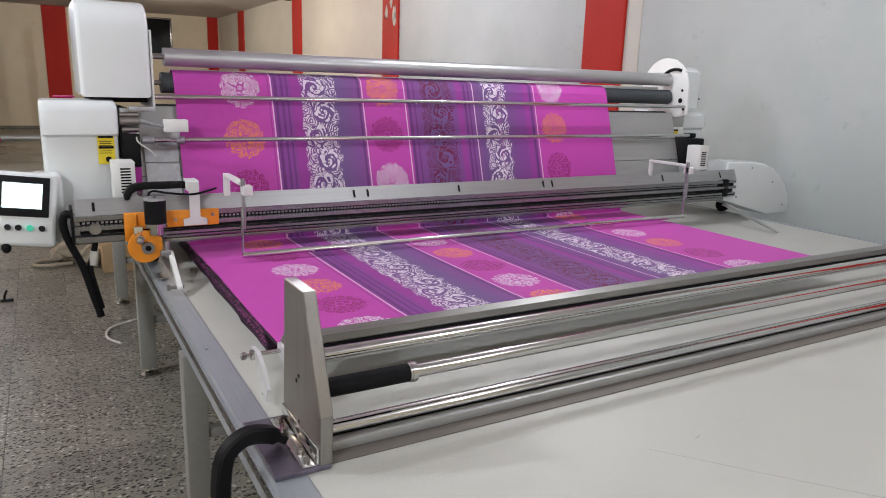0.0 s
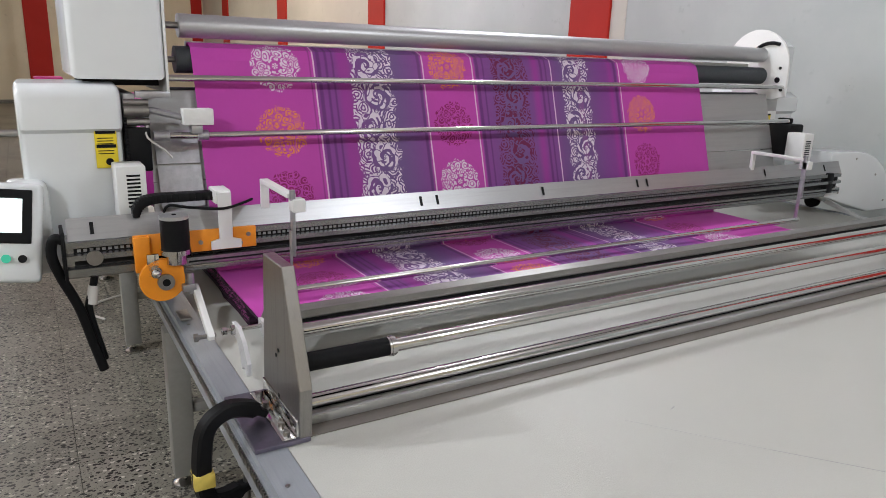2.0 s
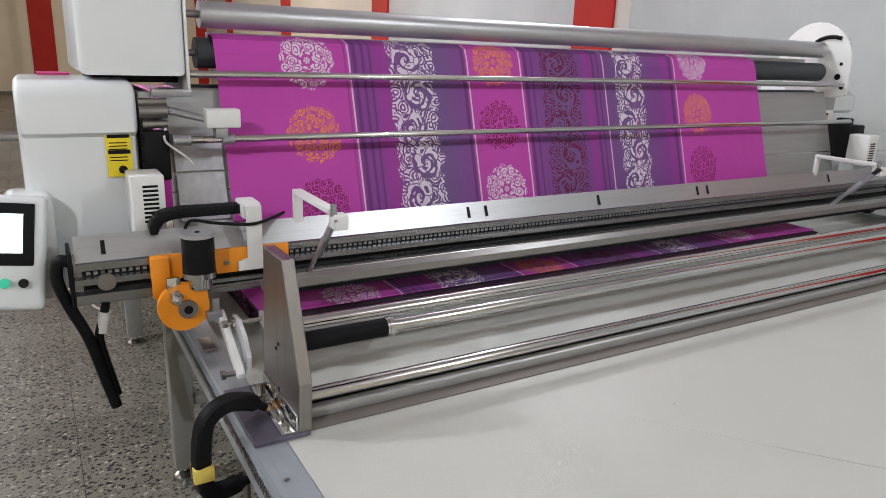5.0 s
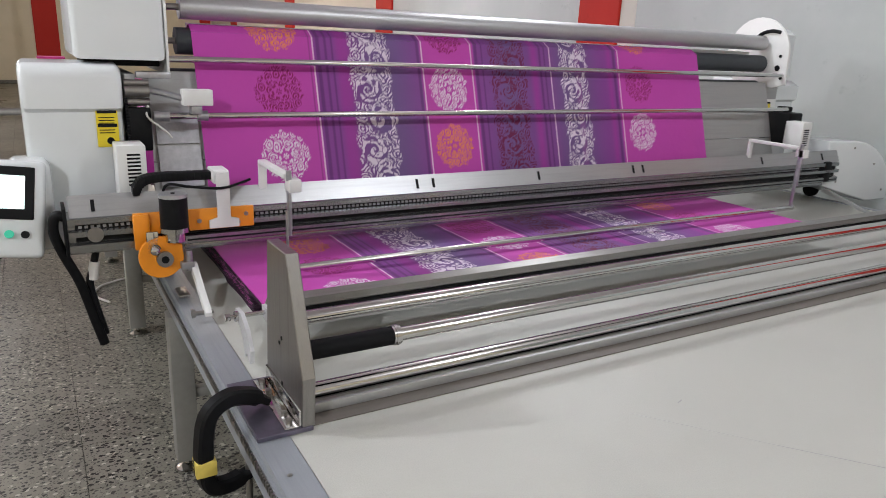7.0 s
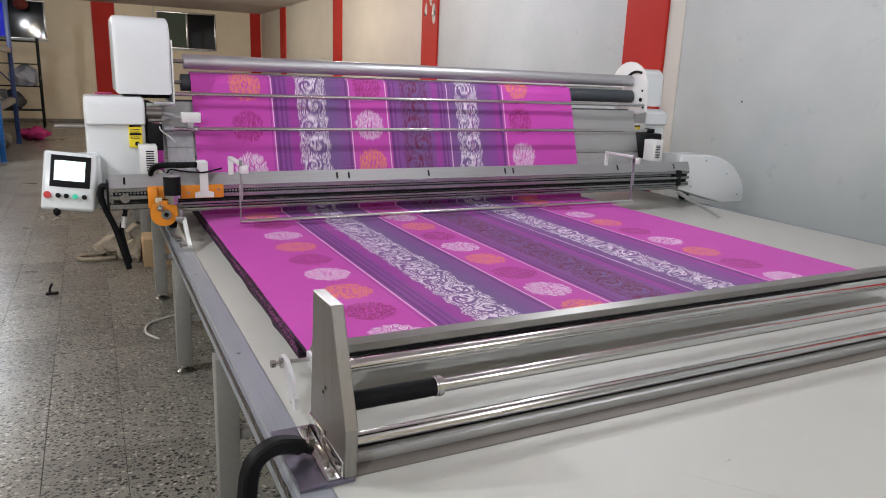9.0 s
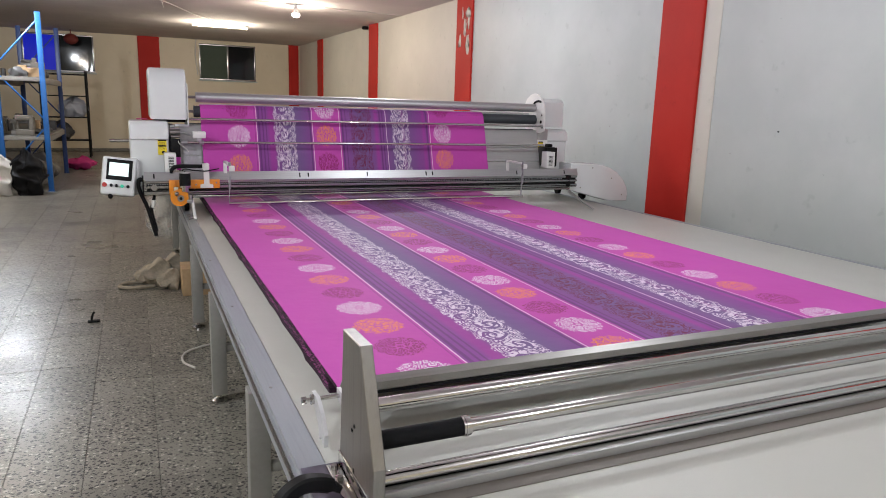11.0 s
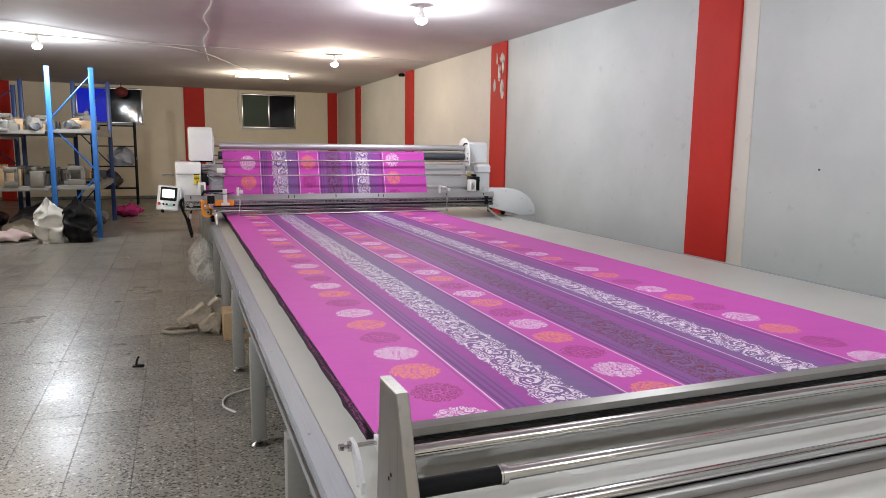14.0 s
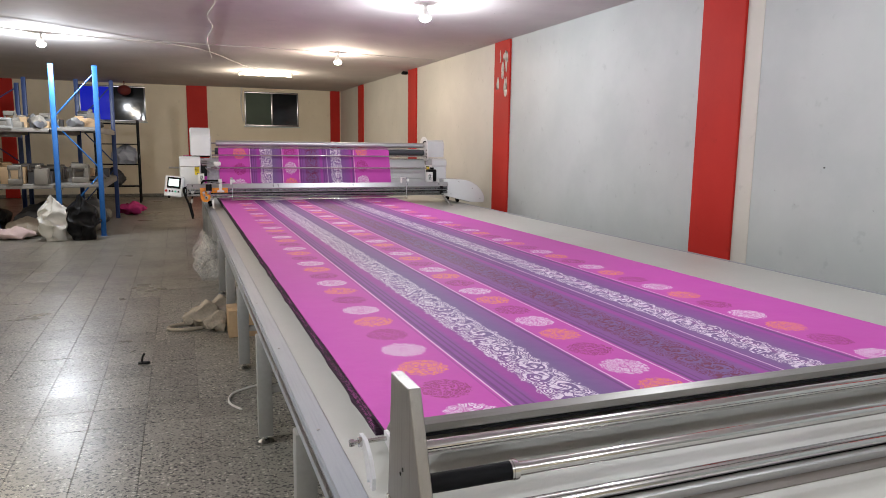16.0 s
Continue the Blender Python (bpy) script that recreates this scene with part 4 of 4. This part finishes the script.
part("end_cap", box(B(), 0.266, 0.277, -0.49, -0.36, 0.965, 1.13, 0.003), BLACK, machine)

# cutter carriage
part("carriage_plate", box(B(), 0.478, 0.90, -0.512, -0.500, 1.025, 1.104, 0.004), ORANGE, machine, "orange cutter carriage plate")
part("carriage_plate", box(B(), 0.478, 0.53, -0.53, -0.512, 0.975, 1.10, 0.004), ORANGE, machine, "orange carriage bracket")
for x, z in ((0.70, 1.06), (0.87, 1.075), (0.49, 1.085), (0.49, 1.045), (0.84, 1.045)):
    part("bolt", rod(B(), (x, -0.518, z), (x, -0.512, z), 0.0085, 6), STEEL, machine)
bm = B()
rod(bm, (0.606, -0.57, 1.062), (0.606, -0.57, 1.168), 0.047, 28)
mot = part("cutter_motor", bm, BLACK, machine, "black upright cutter motor")
bm = B()
part("motor_cap", rod(B(), (0.606, -0.57, 1.168), (0.606, -0.57, 1.180), 0.048, 28), SILVER, mot)
rod(bm, (0.606, -0.57, 1.045), (0.606, -0.57, 1.062), 0.050, 28)
rod(bm, (0.606, -0.57, 1.01), (0.606, -0.57, 1.045), 0.034, 20)
part("motor_flange", bm, CHROME, mot)
part("motor_pin", rod(B(), (0.606, -0.57, 1.18), (0.606, -0.57, 1.183), 0.007, 10), BLACK, mot)
bm = B()
rod(bm, (0.555, -0.575, 0.955), (0.555, -0.555, 0.955), 0.074, 36)
box(bm, 0.555, 0.628, -0.575, -0.555, 0.905, 1.0, 0.01)
gd = part("blade_guard", bm, ORANGE, machine, "orange round blade guard")
bm = B()
rod(bm, (0.565, -0.59, 0.95), (0.565, -0.575, 0.95), 0.028, 24)
part("hub", bm, STEEL, gd)
part("hub_bore", rod(B(), (0.565, -0.5925, 0.95), (0.565, -0.59, 0.95), 0.013, 16), BLACK, gd)
bm = B()
rod(bm, (0.535, -0.60, 0.995), (0.535, -0.575, 0.995), 0.016, 16)
ball(bm, (0.532, -0.605, 0.99), 0.017)
box(bm, 0.51, 0.55, -0.575, -0.56, 0.97, 1.05, 0.004)
part("sharpener", bm, CHROME, machine)
bm = B()
box(bm, 0.615, 0.66, -0.60, -0.56, 0.91, 0.935, 0.003)
rod(bm, (0.645, -0.585, 0.90), (0.645, -0.585, 0.975), 0.012, 12)
part("presser_foot", bm, ZINC, machine)
part("rail_shoe", box(B(), 0.61, 0.65, -0.54, -0.44, TOP + 0.012, TOP + 0.022, 0.003), STEEL, machine)
bm = B()
slab(bm, [(-0.80, 0.800), (-0.78, 0.795), (-0.55, 0.905), (-0.56, 0.925), (-0.58, 0.925), (-0.80, 0.812)], "x", 0.650, 0.672, 0.002)
part("lever", bm, WHITE, machine, "white slanted trip lever")
bm = B()
rod(bm, (0.62, -0.77, 0.805), (0.68, -0.77, 0.805), 0.008, 10)
rod(bm, (0.61, -0.77, 0.805), (0.622, -0.77, 0.805), 0.015, 6)
part("lever_bolt", bm, STEEL, machine)
# bracket and cable chain
bm = B()
slab(bm, [(0.735, 1.03), (0.842, 1.03), (0.842, 1.06), (0.812, 1.068), (0.812, 1.235), (0.765, 1.235), (0.765, 1.068), (0.735, 1.06)], "y", -0.522, -0.514)
box(bm, 0.765, 0.812, -0.514, -0.42, 1.225, 1.235)
box(bm, 0.760, 0.817, -0.50, -0.40, 1.19, 1.24, 0.005)
part("chain_bracket", bm, WHITE, machine, "white bent bracket")
chain_line = curve_points([(0.50, -0.44, 1.165), (0.525, -0.44, 1.203), (0.58, -0.44, 1.215), (0.67, -0.44, 1.215), (0.765, -0.44, 1.215)], 5)
for a in chain_line[1:-1]:
    part("chain_link", box(B(), a.x - 0.0115, a.x + 0.0115, -0.465, -0.415, a.z - 0.015, a.z + 0.015, 0.003), BLACK, machine, "black plastic cable chain link")
part("thin_cable", tube(B(), curve_points([(0.59, -0.47, 1.17), (0.61, -0.48, 1.195), (0.68, -0.50, 1.185), (0.78, -0.53, 1.18), (0.86, -0.50, 1.19), (0.90, -0.47, 1.195)], 6), 0.005, 8), BLACK, machine)
# hanging cable loom at the free end
bm = tube(B(), curve_points([(0.272, -0.47, 1.10), (0.245, -0.47, 1.105), (0.235, -0.46, 1.05), (0.255, -0.45, 0.97), (0.30, -0.44, 0.85), (0.335, -0.43, 0.70), (0.358, -0.43, 0.605)], 8), 0.017, 12)
part("cable_loom", bm, BLACK, machine, "black cable loom")
bm = tube(B(), curve_points([(0.36, -0.42, 0.96), (0.345, -0.42, 0.90), (0.33, -0.42, 0.84), (0.345, -0.42, 0.74), (0.365, -0.42, 0.64)], 6), 0.013, 10)
part("cable_loom", bm, BLACK, machine, "black cable loom")
part("cable_gland", rod(B(), (0.34, -0.42, 0.855), (0.352, -0.42, 0.92), 0.018, 12), CABLE, machine)

# right-hand cover
bm = B()
slab(bm, [(4.66, 1.222), (4.655, 0.93), (5.20, 0.79), (5.46, 0.785)] + [(4.96 + 0.52 * math.cos(radians(a)), 0.80 + 0.415 * math.sin(radians(a))) for a in (10, 22, 35, 48, 62, 76, 88)], "y", -0.43, -0.18, 0.014, 3)
cov = part("end_cover", bm, SHELL, machine, "glossy white quarter-round end cover")
for x, z in ((4.95, 1.17), (5.22, 1.05), (5.38, 0.86), (4.80, 0.95)):
    part("screw", rod(B(), (x, -0.434, z), (x, -0.429, z), 0.008, 10), STEEL, cov)
bm = B()
slab(bm, [(-0.95, 0.785), (-0.93, 0.78), (-0.45, 0.90), (-0.47, 0.925)], "x", 4.62, 4.645, 0.002)
part("lever", bm, DULL, machine)
part("rubber_flap", box(B(), 4.56, 4.63, -0.49, -0.36, 0.97, 1.10, 0.01), BLACK, machine)

# swinging press arms with the press rod
JOINT = (-0.76, 1.225)
for x in (0.958, 3.85):
    bm = B()
    box(bm, x - 0.016, x + 0.016, JOINT[0] + 0.01, -0.43, 1.245, 1.262, 0.003)
    box(bm, x - 0.016, x + 0.016, -0.445, -0.43, 1.13, 1.25, 0.003)
    box(bm, x - 0.005, x + 0.04, JOINT[0] - 0.02, JOINT[0] + 0.03, 1.20, 1.245, 0.004)
    br = part("arm_bracket", bm, WHITE, machine, "white bent arm bracket")
    part("knob", rod(B(), (x, JOINT[0], 1.24), (x, JOINT[0], 1.275), 0.010, 12), ZINC, br)
arms = []
for x in (0.958, 3.85):
    bm = B()
    box(bm, -0.005, 0.005, -0.014, 0.014, -0.18, 0.02, 0.002)
    box(bm, -0.011, -0.005, -0.010, 0.010, -0.315, -0.09, 0.002)
    box(bm, 0.005, 0.009, -0.004, 0.004, -0.16, -0.06)
    a = part("press_arm", bm, ZINC, machine, "bright adjustable press arm")
    a.location = (x, JOINT[0], JOINT[1])
    arms.append(a)
bm = rod(B(), (-0.012, 0, -0.305), (2.892 + 0.012, 0, -0.305), 0.0135, 20)
part("press_rod", bm, CHROME, arms[0], "polished press rod above the cloth")


# ---------------------------------------------------------------- moving cloth web, cut in narrow rigid strips
STRIP = 0.05
PATH_Y = [(0, 2.392), (0.5, 2.026), (1, 1.754), (1.5, 1.591), (2, 1.455), (2.5, 1.355), (3, 1.268), (3.5, 1.21), (4, 1.154), (4.5, 1.111), (5.1, 1.092), (5.7, 1.122), (6.1, 1.193),
          (6.5, 1.323), (7, 1.548), (7.5, 1.858), (8, 2.258), (8.5, 2.738), (9, 3.27), (9.5, 3.815), (10, 4.342), (10.5, 4.878), (11, 5.415), (11.5, 5.957), (12, 6.486),
          (12.5, 7.025), (13, 7.564), (13.5, 8.074), (14, 8.583), (14.5, 9.122), (15, 9.641), (15.5, 10.171), (16, 10.697)]


def travel(t):
    """The machine's place along the table, smoothly between the keyed times."""
    ts = [p[0] for p in PATH_Y]
    i = min(max(sum(1 for a in ts if a <= t) - 1, 0), len(ts) - 2)
    slope_at = lambda k: (PATH_Y[min(k + 1, len(ts) - 1)][1] - PATH_Y[max(k - 1, 0)][1]) / (ts[min(k + 1, len(ts) - 1)] - ts[max(k - 1, 0)])
    h = ts[i + 1] - ts[i]
    s = (t - ts[i]) / h
    a, b = PATH_Y[i][1], PATH_Y[i + 1][1]
    return (2 * s ** 3 - 3 * s ** 2 + 1) * a + (s ** 3 - 2 * s ** 2 + s) * h * slope_at(i) + (3 * s ** 2 - 2 * s ** 3) * b + (s ** 3 - s ** 2) * h * slope_at(i + 1)


TURN_T, LIE = 5.1, CTOP + 0.0014
RUN, ARC_R = 0.851, 0.062
ANG = math.degrees(math.atan2(0.9555, 0.2950))


def web_pose(v, t):
    """The pose of the strip whose middle is v metres along the cloth."""
    ym = travel(t)
    laid = travel(max(t, TURN_T)) - 0.30
    q = v - laid
    if q < -0.12:
        return pose(CX0, v, LIE)
    s = q + 0.19 * min(1.0, (q + 0.12) / 0.12)
    if s < 0:
        return pose(CX0, ym - 0.30 + s, LIE)
    if s < RUN:
        y, z = slope(s)
        return pose(CX0, ym + y, z, ANG)
    turn_deg = math.degrees((s - RUN) / ARC_R)
    a = ANG - turn_deg
    if a > -70:
        return pose(CX0, ym - ARC_R * math.sin(radians(a)), WEB[1] + ARC_R * math.cos(radians(a)), a)
    return pose(CX0, ym + 0.40, 1.34, 0)


web = thing("cloth_web", "magenta and violet printed cotton web hanging from the roller", "cloth")
strips = []
v = 0.545 + STRIP / 2
while v < travel(16.0) - 0.30 + 0.9:
    me = web_mesh("strip", 0.0, 2.932, -STRIP / 2 - 0.001, STRIP / 2 + 0.001, 0.0004 * (len(strips) % 2), 0.0, 1, 1, v - STRIP / 2 - 0.001)
    ob = new("strip", me)
    ob.parent = web
    strips.append((ob, v))
    v += STRIP - 0.0005


# ---------------------------------------------------------------- storage racks and clutter
def upright_frame(rack, x0, x1, y, h, m, shared=False):
    for x in (x0,) if shared else (x0, x1):
        bm = B()
        box(bm, x - 0.045, x + 0.045, y - 0.035, y + 0.035, 0, h, 0.006)
        post = part("upright", bm, m, rack)
        bm = B()
        box(bm, x - 0.06, x + 0.06, y - 0.05, y + 0.05, 0.0, 0.008)
        part("foot_plate", bm, m, post)
    for k in range(0 if shared else 3):
        a, b = 0.35 + 0.95 * k, 1.2 + 0.95 * k
        p, q = (x0, x1) if k % 2 == 0 else (x1, x0)
        part("brace", rod(B(), (p, y, a), (q, y, min(b, h - 0.1)), 0.014, 8), m, rack)


def rack(x0, x1, y0, y1, h, levels, label, m0, m1, shared=False):
    r = thing("storage_rack", label, "shelf", group="storage racks")
    upright_frame(r, x0, x1, y0, h, m0, shared)
    upright_frame(r, x0, x1, y1, h, m1, shared)
    for z in levels:
        part("shelf", box(B(), x0, x1, y0, y1, z - 0.02, z, 0.003), SHELF, r)
        for x in (x0, x1):
            part("shelf_beam", box(B(), x - 0.025, x + 0.025, y0 + 0.035, y1 - 0.035, z - 0.12, z - 0.02, 0.004), SHELF, r)
        for y in (y0, y1):
            part("shelf_beam", box(B(), x0 + 0.045, x1 - 0.045, y - 0.02, y + 0.02, z - 0.08, z - 0.02, 0.004), SHELF, r)
    return r


rack(-1.97, -1.24, 13.3, 16.7, 3.22, (1.02, 2.08), "blue pallet rack with grey shelves full of parts", BLUE, NAVY)
rack(-3.02, -2.02, 13.3, 16.7, 3.22, (1.0, 2.05), "blue rack bay joined to its neighbour, shelves full", BLUE, NAVY, True)
rack(-4.3, -3.2, 13.6, 16.9, 3.1, (1.0, 2.0), "dark blue pallet rack with loaded shelves", NAVY, NAVY)

GREYP = surface("grey_cast_parts", (0.13, 0.13, 0.13), 0.5, 0.3)
DUSTY = surface("dusty_white_enamel", (0.25, 0.25, 0.24), 0.5, stain=0.3)
GOODS = surface("dusty_cartons", (0.17, 0.155, 0.13), 0.75, stain=0.3)
DARKP = surface("dark_machine_parts", (0.05, 0.05, 0.055), 0.5)
rng = random.Random(11)
for x0, x1, y0, y1, zs in ((-1.93, -1.28, 13.4, 16.5, (1.02, 2.08)), (-2.98, -2.55, 13.25, 16.4, (1.0, 2.02)), (-2.55, -2.12, 13.25, 16.4, (1.0, 2.02)), (-4.2, -3.3, 13.7, 16.6, (1.0, 2.0))):
    for z in zs:
        y = y0
        while y < y1 - 0.25:
            w, d, h = rng.uniform(0.2, 0.42), rng.uniform(0.18, 0.34), rng.uniform(0.10, 0.34)
            x = rng.uniform(x0 + 0.02, max(x0 + 0.03, x1 - w))
            kind = rng.random()
            if kind < 0.42:
                bm = B()
                box(bm, x, x + w, y, y + d, z, z + h, 0.012)
                box(bm, x + w * 0.1, x + w * 0.45, y + d * 0.2, y + d * 0.6, z + h, z + h * 1.25, 0.008)
                solid("carton", bm, rng.choice((GOODS, CARD, DARKP)), "small pale carton on the rack shelf", "box", "goods on the racks")
            elif kind < 0.75:
                bm = B()
                box(bm, x, x + w, y, y + d * 0.5, z, z + h * 0.35, 0.015)
                box(bm, x + w * 0.75, x + w, y, y + d * 0.5, z + h * 0.3, z + h * 1.1, 0.015)
                box(bm, x, x + w, y, y + d * 0.45, z + h * 0.85, z + h * 1.15, 0.02)
                rod(bm, (x + w * 0.12, y + d * 0.2, z + h * 0.3), (x + w * 0.12, y + d * 0.2, z + h * 0.9), 0.02, 10)
                solid("sewing_head", bm, rng.choice((DUSTY, GREYP, GOODS)), "pale sewing machine head on the rack shelf", "sewing machine", "goods on the racks")
            else:
                bm = B()
                ball(bm, (x + w / 2, y + d / 2, z + h * 0.42), h * 0.42, sx=w / h, sy=d / h, u=18, v=12)
                crumple(bm, 0.06, 9)
                for vv in bm.verts:
                    vv.co.z = max(vv.co.z, z)
                solid("bag", bm, rng.choice((GREYP, DARKP, GOODS)), "crumpled plastic bag on the rack shelf", "bag", "goods on the racks")
            y += d + rng.uniform(0.0, 0.05)


for x0, x1, y0, y1 in ((-1.9, -1.3, 13.6, 16.4), (-2.95, -2.15, 13.4, 16.4), (-4.2, -3.3, 13.7, 16.6)):
    y = y0
    while y < y1 - 0.3:
        d, h = rng.uniform(0.35, 0.6), rng.uniform(0.3, 0.62)
        bm = ball(B(), ((x0 + x1) / 2, y + d / 2, h * 0.45), h * 0.5, sx=(x1 - x0) / h * 0.95, sy=d / h, u=20, v=14)
        crumple(bm, 0.07, 6)
        for vv in bm.verts:
            vv.co.z = max(vv.co.z, 0)
        solid("stuffed_sack", bm, rng.choice((GOODS, GREYP, RAGS, DARKP)), "stuffed sack on the floor under the rack", "sack", "sacks under the racks")
        y += d + 0.05


def heap(name, at, r, sx, sy, sz, amount, scale, material, label, category, u=44, v=30):
    bm = ball(B(), (0, 0, 0), r, sx, sy, sz, u, v)
    crumple(bm, amount, scale)
    crumple(bm, amount * 0.22, scale * 3.1)
    top = max(p.co.z for p in bm.verts)
    for p in bm.verts:
        k = 1 - 0.45 * max(0, p.co.z / top) ** 2
        p.co.x *= k
        p.co.y *= k
    lo = min(p.co.z for p in bm.verts)
    cut = lo + r * sz * 0.35
    for p in bm.verts:
        p.co.z = max(p.co.z, cut) - cut
    ob = solid(name, bm, material, label, category, edges=70)
    ob.location = at
    return ob


heap("white_sack", (-2.02, 12.85, 0), 0.30, 0.8, 0.7, 1.5, 0.13, 6, SACK, "slumped white woven sack beside the rack", "sack")
heap("black_bag", (-1.55, 12.85, 0), 0.31, 0.85, 0.7, 1.5, 0.12, 6, BLACK, "full black plastic bag beside the rack", "bag")
heap("folded_cloth", (-2.75, 13.2, 0), 0.28, 1.4, 0.8, 0.4, 0.06, 7, surface("pale_pink_cloth", (0.5, 0.38, 0.36), 0.85), "pale pink folded cloth on the floor", "cloth")
heap("magenta_offcuts", (-0.98, 17.6, 0), 0.28, 1.2, 1.0, 0.45, 0.1, 8, PINKRAG, "heap of magenta cloth offcuts on the floor", "cloth")
for px, py, pr in ((0.36, 5.55, 0.12), (0.50, 5.76, 0.12), (0.27, 5.66, 0.10), (0.46, 5.42, 0.10)):
    heap("rag", (px, py, 0), pr, 1.15, 0.9, 0.95, 0.09, 9, RAGS, "grey-beige crumpled rag under the table edge", "rag")
solid("loose_strip", tube(B(), curve_points([(0.33, 5.5, 0.02), (0.15, 5.45, 0.025), (0.02, 5.55, 0.02), (0.10, 5.68, 0.02), (0.26, 5.7, 0.02)], 6), 0.018, 8), RAGS, "twisted beige cloth strip on the floor", "rag")
bm = B()
box(bm, 0.56, 0.95, 5.1, 5.42, 0, 0.26, 0.006)
box(bm, 0.555, 0.955, 5.25, 5.27, 0.258, 0.263)
solid("cardboard_box", bm, CARD, "small closed brown cardboard box under the table", "box")
for px, py, pz, pr in ((0.50, 8.25, 0.30, 0.17), (0.47, 8.4, 0.12, 0.18), (0.52, 8.1, 0.10, 0.15)):
    heap("plastic_wrap", (px, py, 0), pr, 0.8, 0.8, 1.9, 0.12, 8, FILM, "crumpled clear plastic wrap beside a table leg", "plastic")
bm = B()
box(bm, -0.20, -0.11, 4.50, 4.545, 0.0, 0.016, 0.006)
tube(bm, curve_points([(-0.17, 4.52, 0.016), (-0.165, 4.52, 0.05), (-0.15, 4.54, 0.08)], 4), 0.009, 8)
solid("floor_scrap", bm, BLACK, "small black scrap on the floor", "scrap")
solid("floor_cable", tube(B(), curve_points([(0.52, 3.2, 0.01), (0.45, 3.35, 0.012), (0.5, 3.55, 0.012), (0.75, 3.7, 0.012)], 6), 0.008, 8), CABLE, "white cable end on the floor", "cable")

# dark metal shelf by the back wall
ds = thing("metal_shelf", "dark open metal shelf against the back wall", "shelf")
for x, y in ((-2.1, 21.2), (-0.95, 21.2), (-2.1, 21.8), (-0.95, 21.8)):
    part("post", box(B(), x - 0.025, x + 0.025, y - 0.025, y + 0.025, 0, 2.45, 0.003), BLACK, ds)
for z in (0.5, 1.15, 1.75, 2.35):
    part("shelf", box(B(), -2.1, -0.95, 21.2, 21.8, z - 0.03, z, 0.003), BLACK, ds)
heap("folded_cloth", (-1.3, 21.5, 1.15), 0.34, 1.1, 0.8, 0.9, 0.12, 6, surface("pale_blue_bundle", (0.4, 0.42, 0.48), 0.8), "bundle of pale folded cloth on the shelf", "cloth")
heap("folded_cloth", (-1.7, 21.5, 0.5), 0.34, 1.1, 0.8, 0.8, 0.12, 6, DARKP, "bundle of dark cloth on the shelf", "cloth")


# ---------------------------------------------------------------- floor tiles
TILE = 0.34
tb = B()
box(tb, 0.0011, TILE - 0.0011, 0.0008, TILE - 0.0008, -0.012, 0.0, 0.0012, 1)
tile_me = finish("tile", tb, TERRAZZO, False)
near = set()
rngt = random.Random(3)
OX, OY = 0.25, 3.51
for i in range(-8, 2):
    for j in range(-12, 18):
        near.add((i, j))
        tile = new("tile", tile_me)
        tile.parent = floor
        tile.location = (OX + TILE * i, OY + TILE * j, rngt.uniform(-0.0006, 0.0006))
        tile.rotation_euler = (rngt.uniform(-0.003, 0.003), rngt.uniform(-0.003, 0.003), 0)
verts, faces = [], []
for i in range(-20, 16):
    for j in range(-27, 59):
        if (i, j) in near:
            continue
        x, y = OX + TILE * i, OY + TILE * j
        xa, xb, ya, yb = max(x + 0.0015, X0), min(x + TILE - 0.0015, X1), max(y + 0.0015, Y0), min(y + TILE - 0.0015, Y1)
        if xb <= xa or yb <= ya:
            continue
        k = len(verts)
        for z in (-0.012, 0.0):
            verts += [(xa, ya, z), (xb, ya, z), (xb, yb, z), (xa, yb, z)]
        faces += [(k + 4, k + 5, k + 6, k + 7), (k, k + 1, k + 5, k + 4), (k + 1, k + 2, k + 6, k + 5), (k + 2, k + 3, k + 7, k + 6), (k + 3, k, k + 4, k + 7)]
me = bpy.data.meshes.new("far_tiles")
me.from_pydata(verts, [], faces)
me.materials.append(TERRAZZO)
far = new("far_tiles", me)
far.parent = floor
tagged(far, kind="stuff")


# ---------------------------------------------------------------- motion
def motions():
    walk(machine, [(t, pose(0, travel(t), 0)) for t in [k * 0.25 for k in range(65)]])
    swing = [(0, 0), (2.6, 0), (3.0, 9), (3.5, 24), (4.0, 34), (4.5, 41), (5.3, 43), (5.9, 35), (6.3, 20), (6.6, 3), (6.8, 0), (16, 0)]
    for a in arms:
        walk(a, [(t, pose(a.location.x, JOINT[0], JOINT[1], d)) for t, d in swing])
    lift = [(0, 0), (2.7, 0), (3.0, 0.014), (3.5, 0.052), (4.0, 0.074), (4.5, 0.084), (5.5, 0.084), (6.3, 0.05), (6.7, 0.0), (16, 0)]
    walk(clamp, [(t, pose(0, 0, d)) for t, d in lift])
    walk(handle, [(t, pose(0, 0.2 * d, 0.4 * d)) for t, d in lift])
    for ob, v in strips:
        times = [float(k) for k in range(17)]
        moving = [k * 0.1 for k in range(161) if -0.25 < v - (travel(max(k * 0.1, TURN_T)) - 0.30) < 1.0]
        if moving:
            dense = [t for t in moving if t >= TURN_T - 0.1]
            slow = [k * 0.25 for k in range(21)] if any(t < TURN_T - 0.1 for t in moving) else []
            times = sorted(set([round(t, 2) for t in dense + slow] + [t for t in times if t < moving[0] or not moving] + [0.0, min(16.0, moving[-1] + 0.1), 16.0]))
        walk(ob, [(t, web_pose(v, t)) for t in times])


motions()
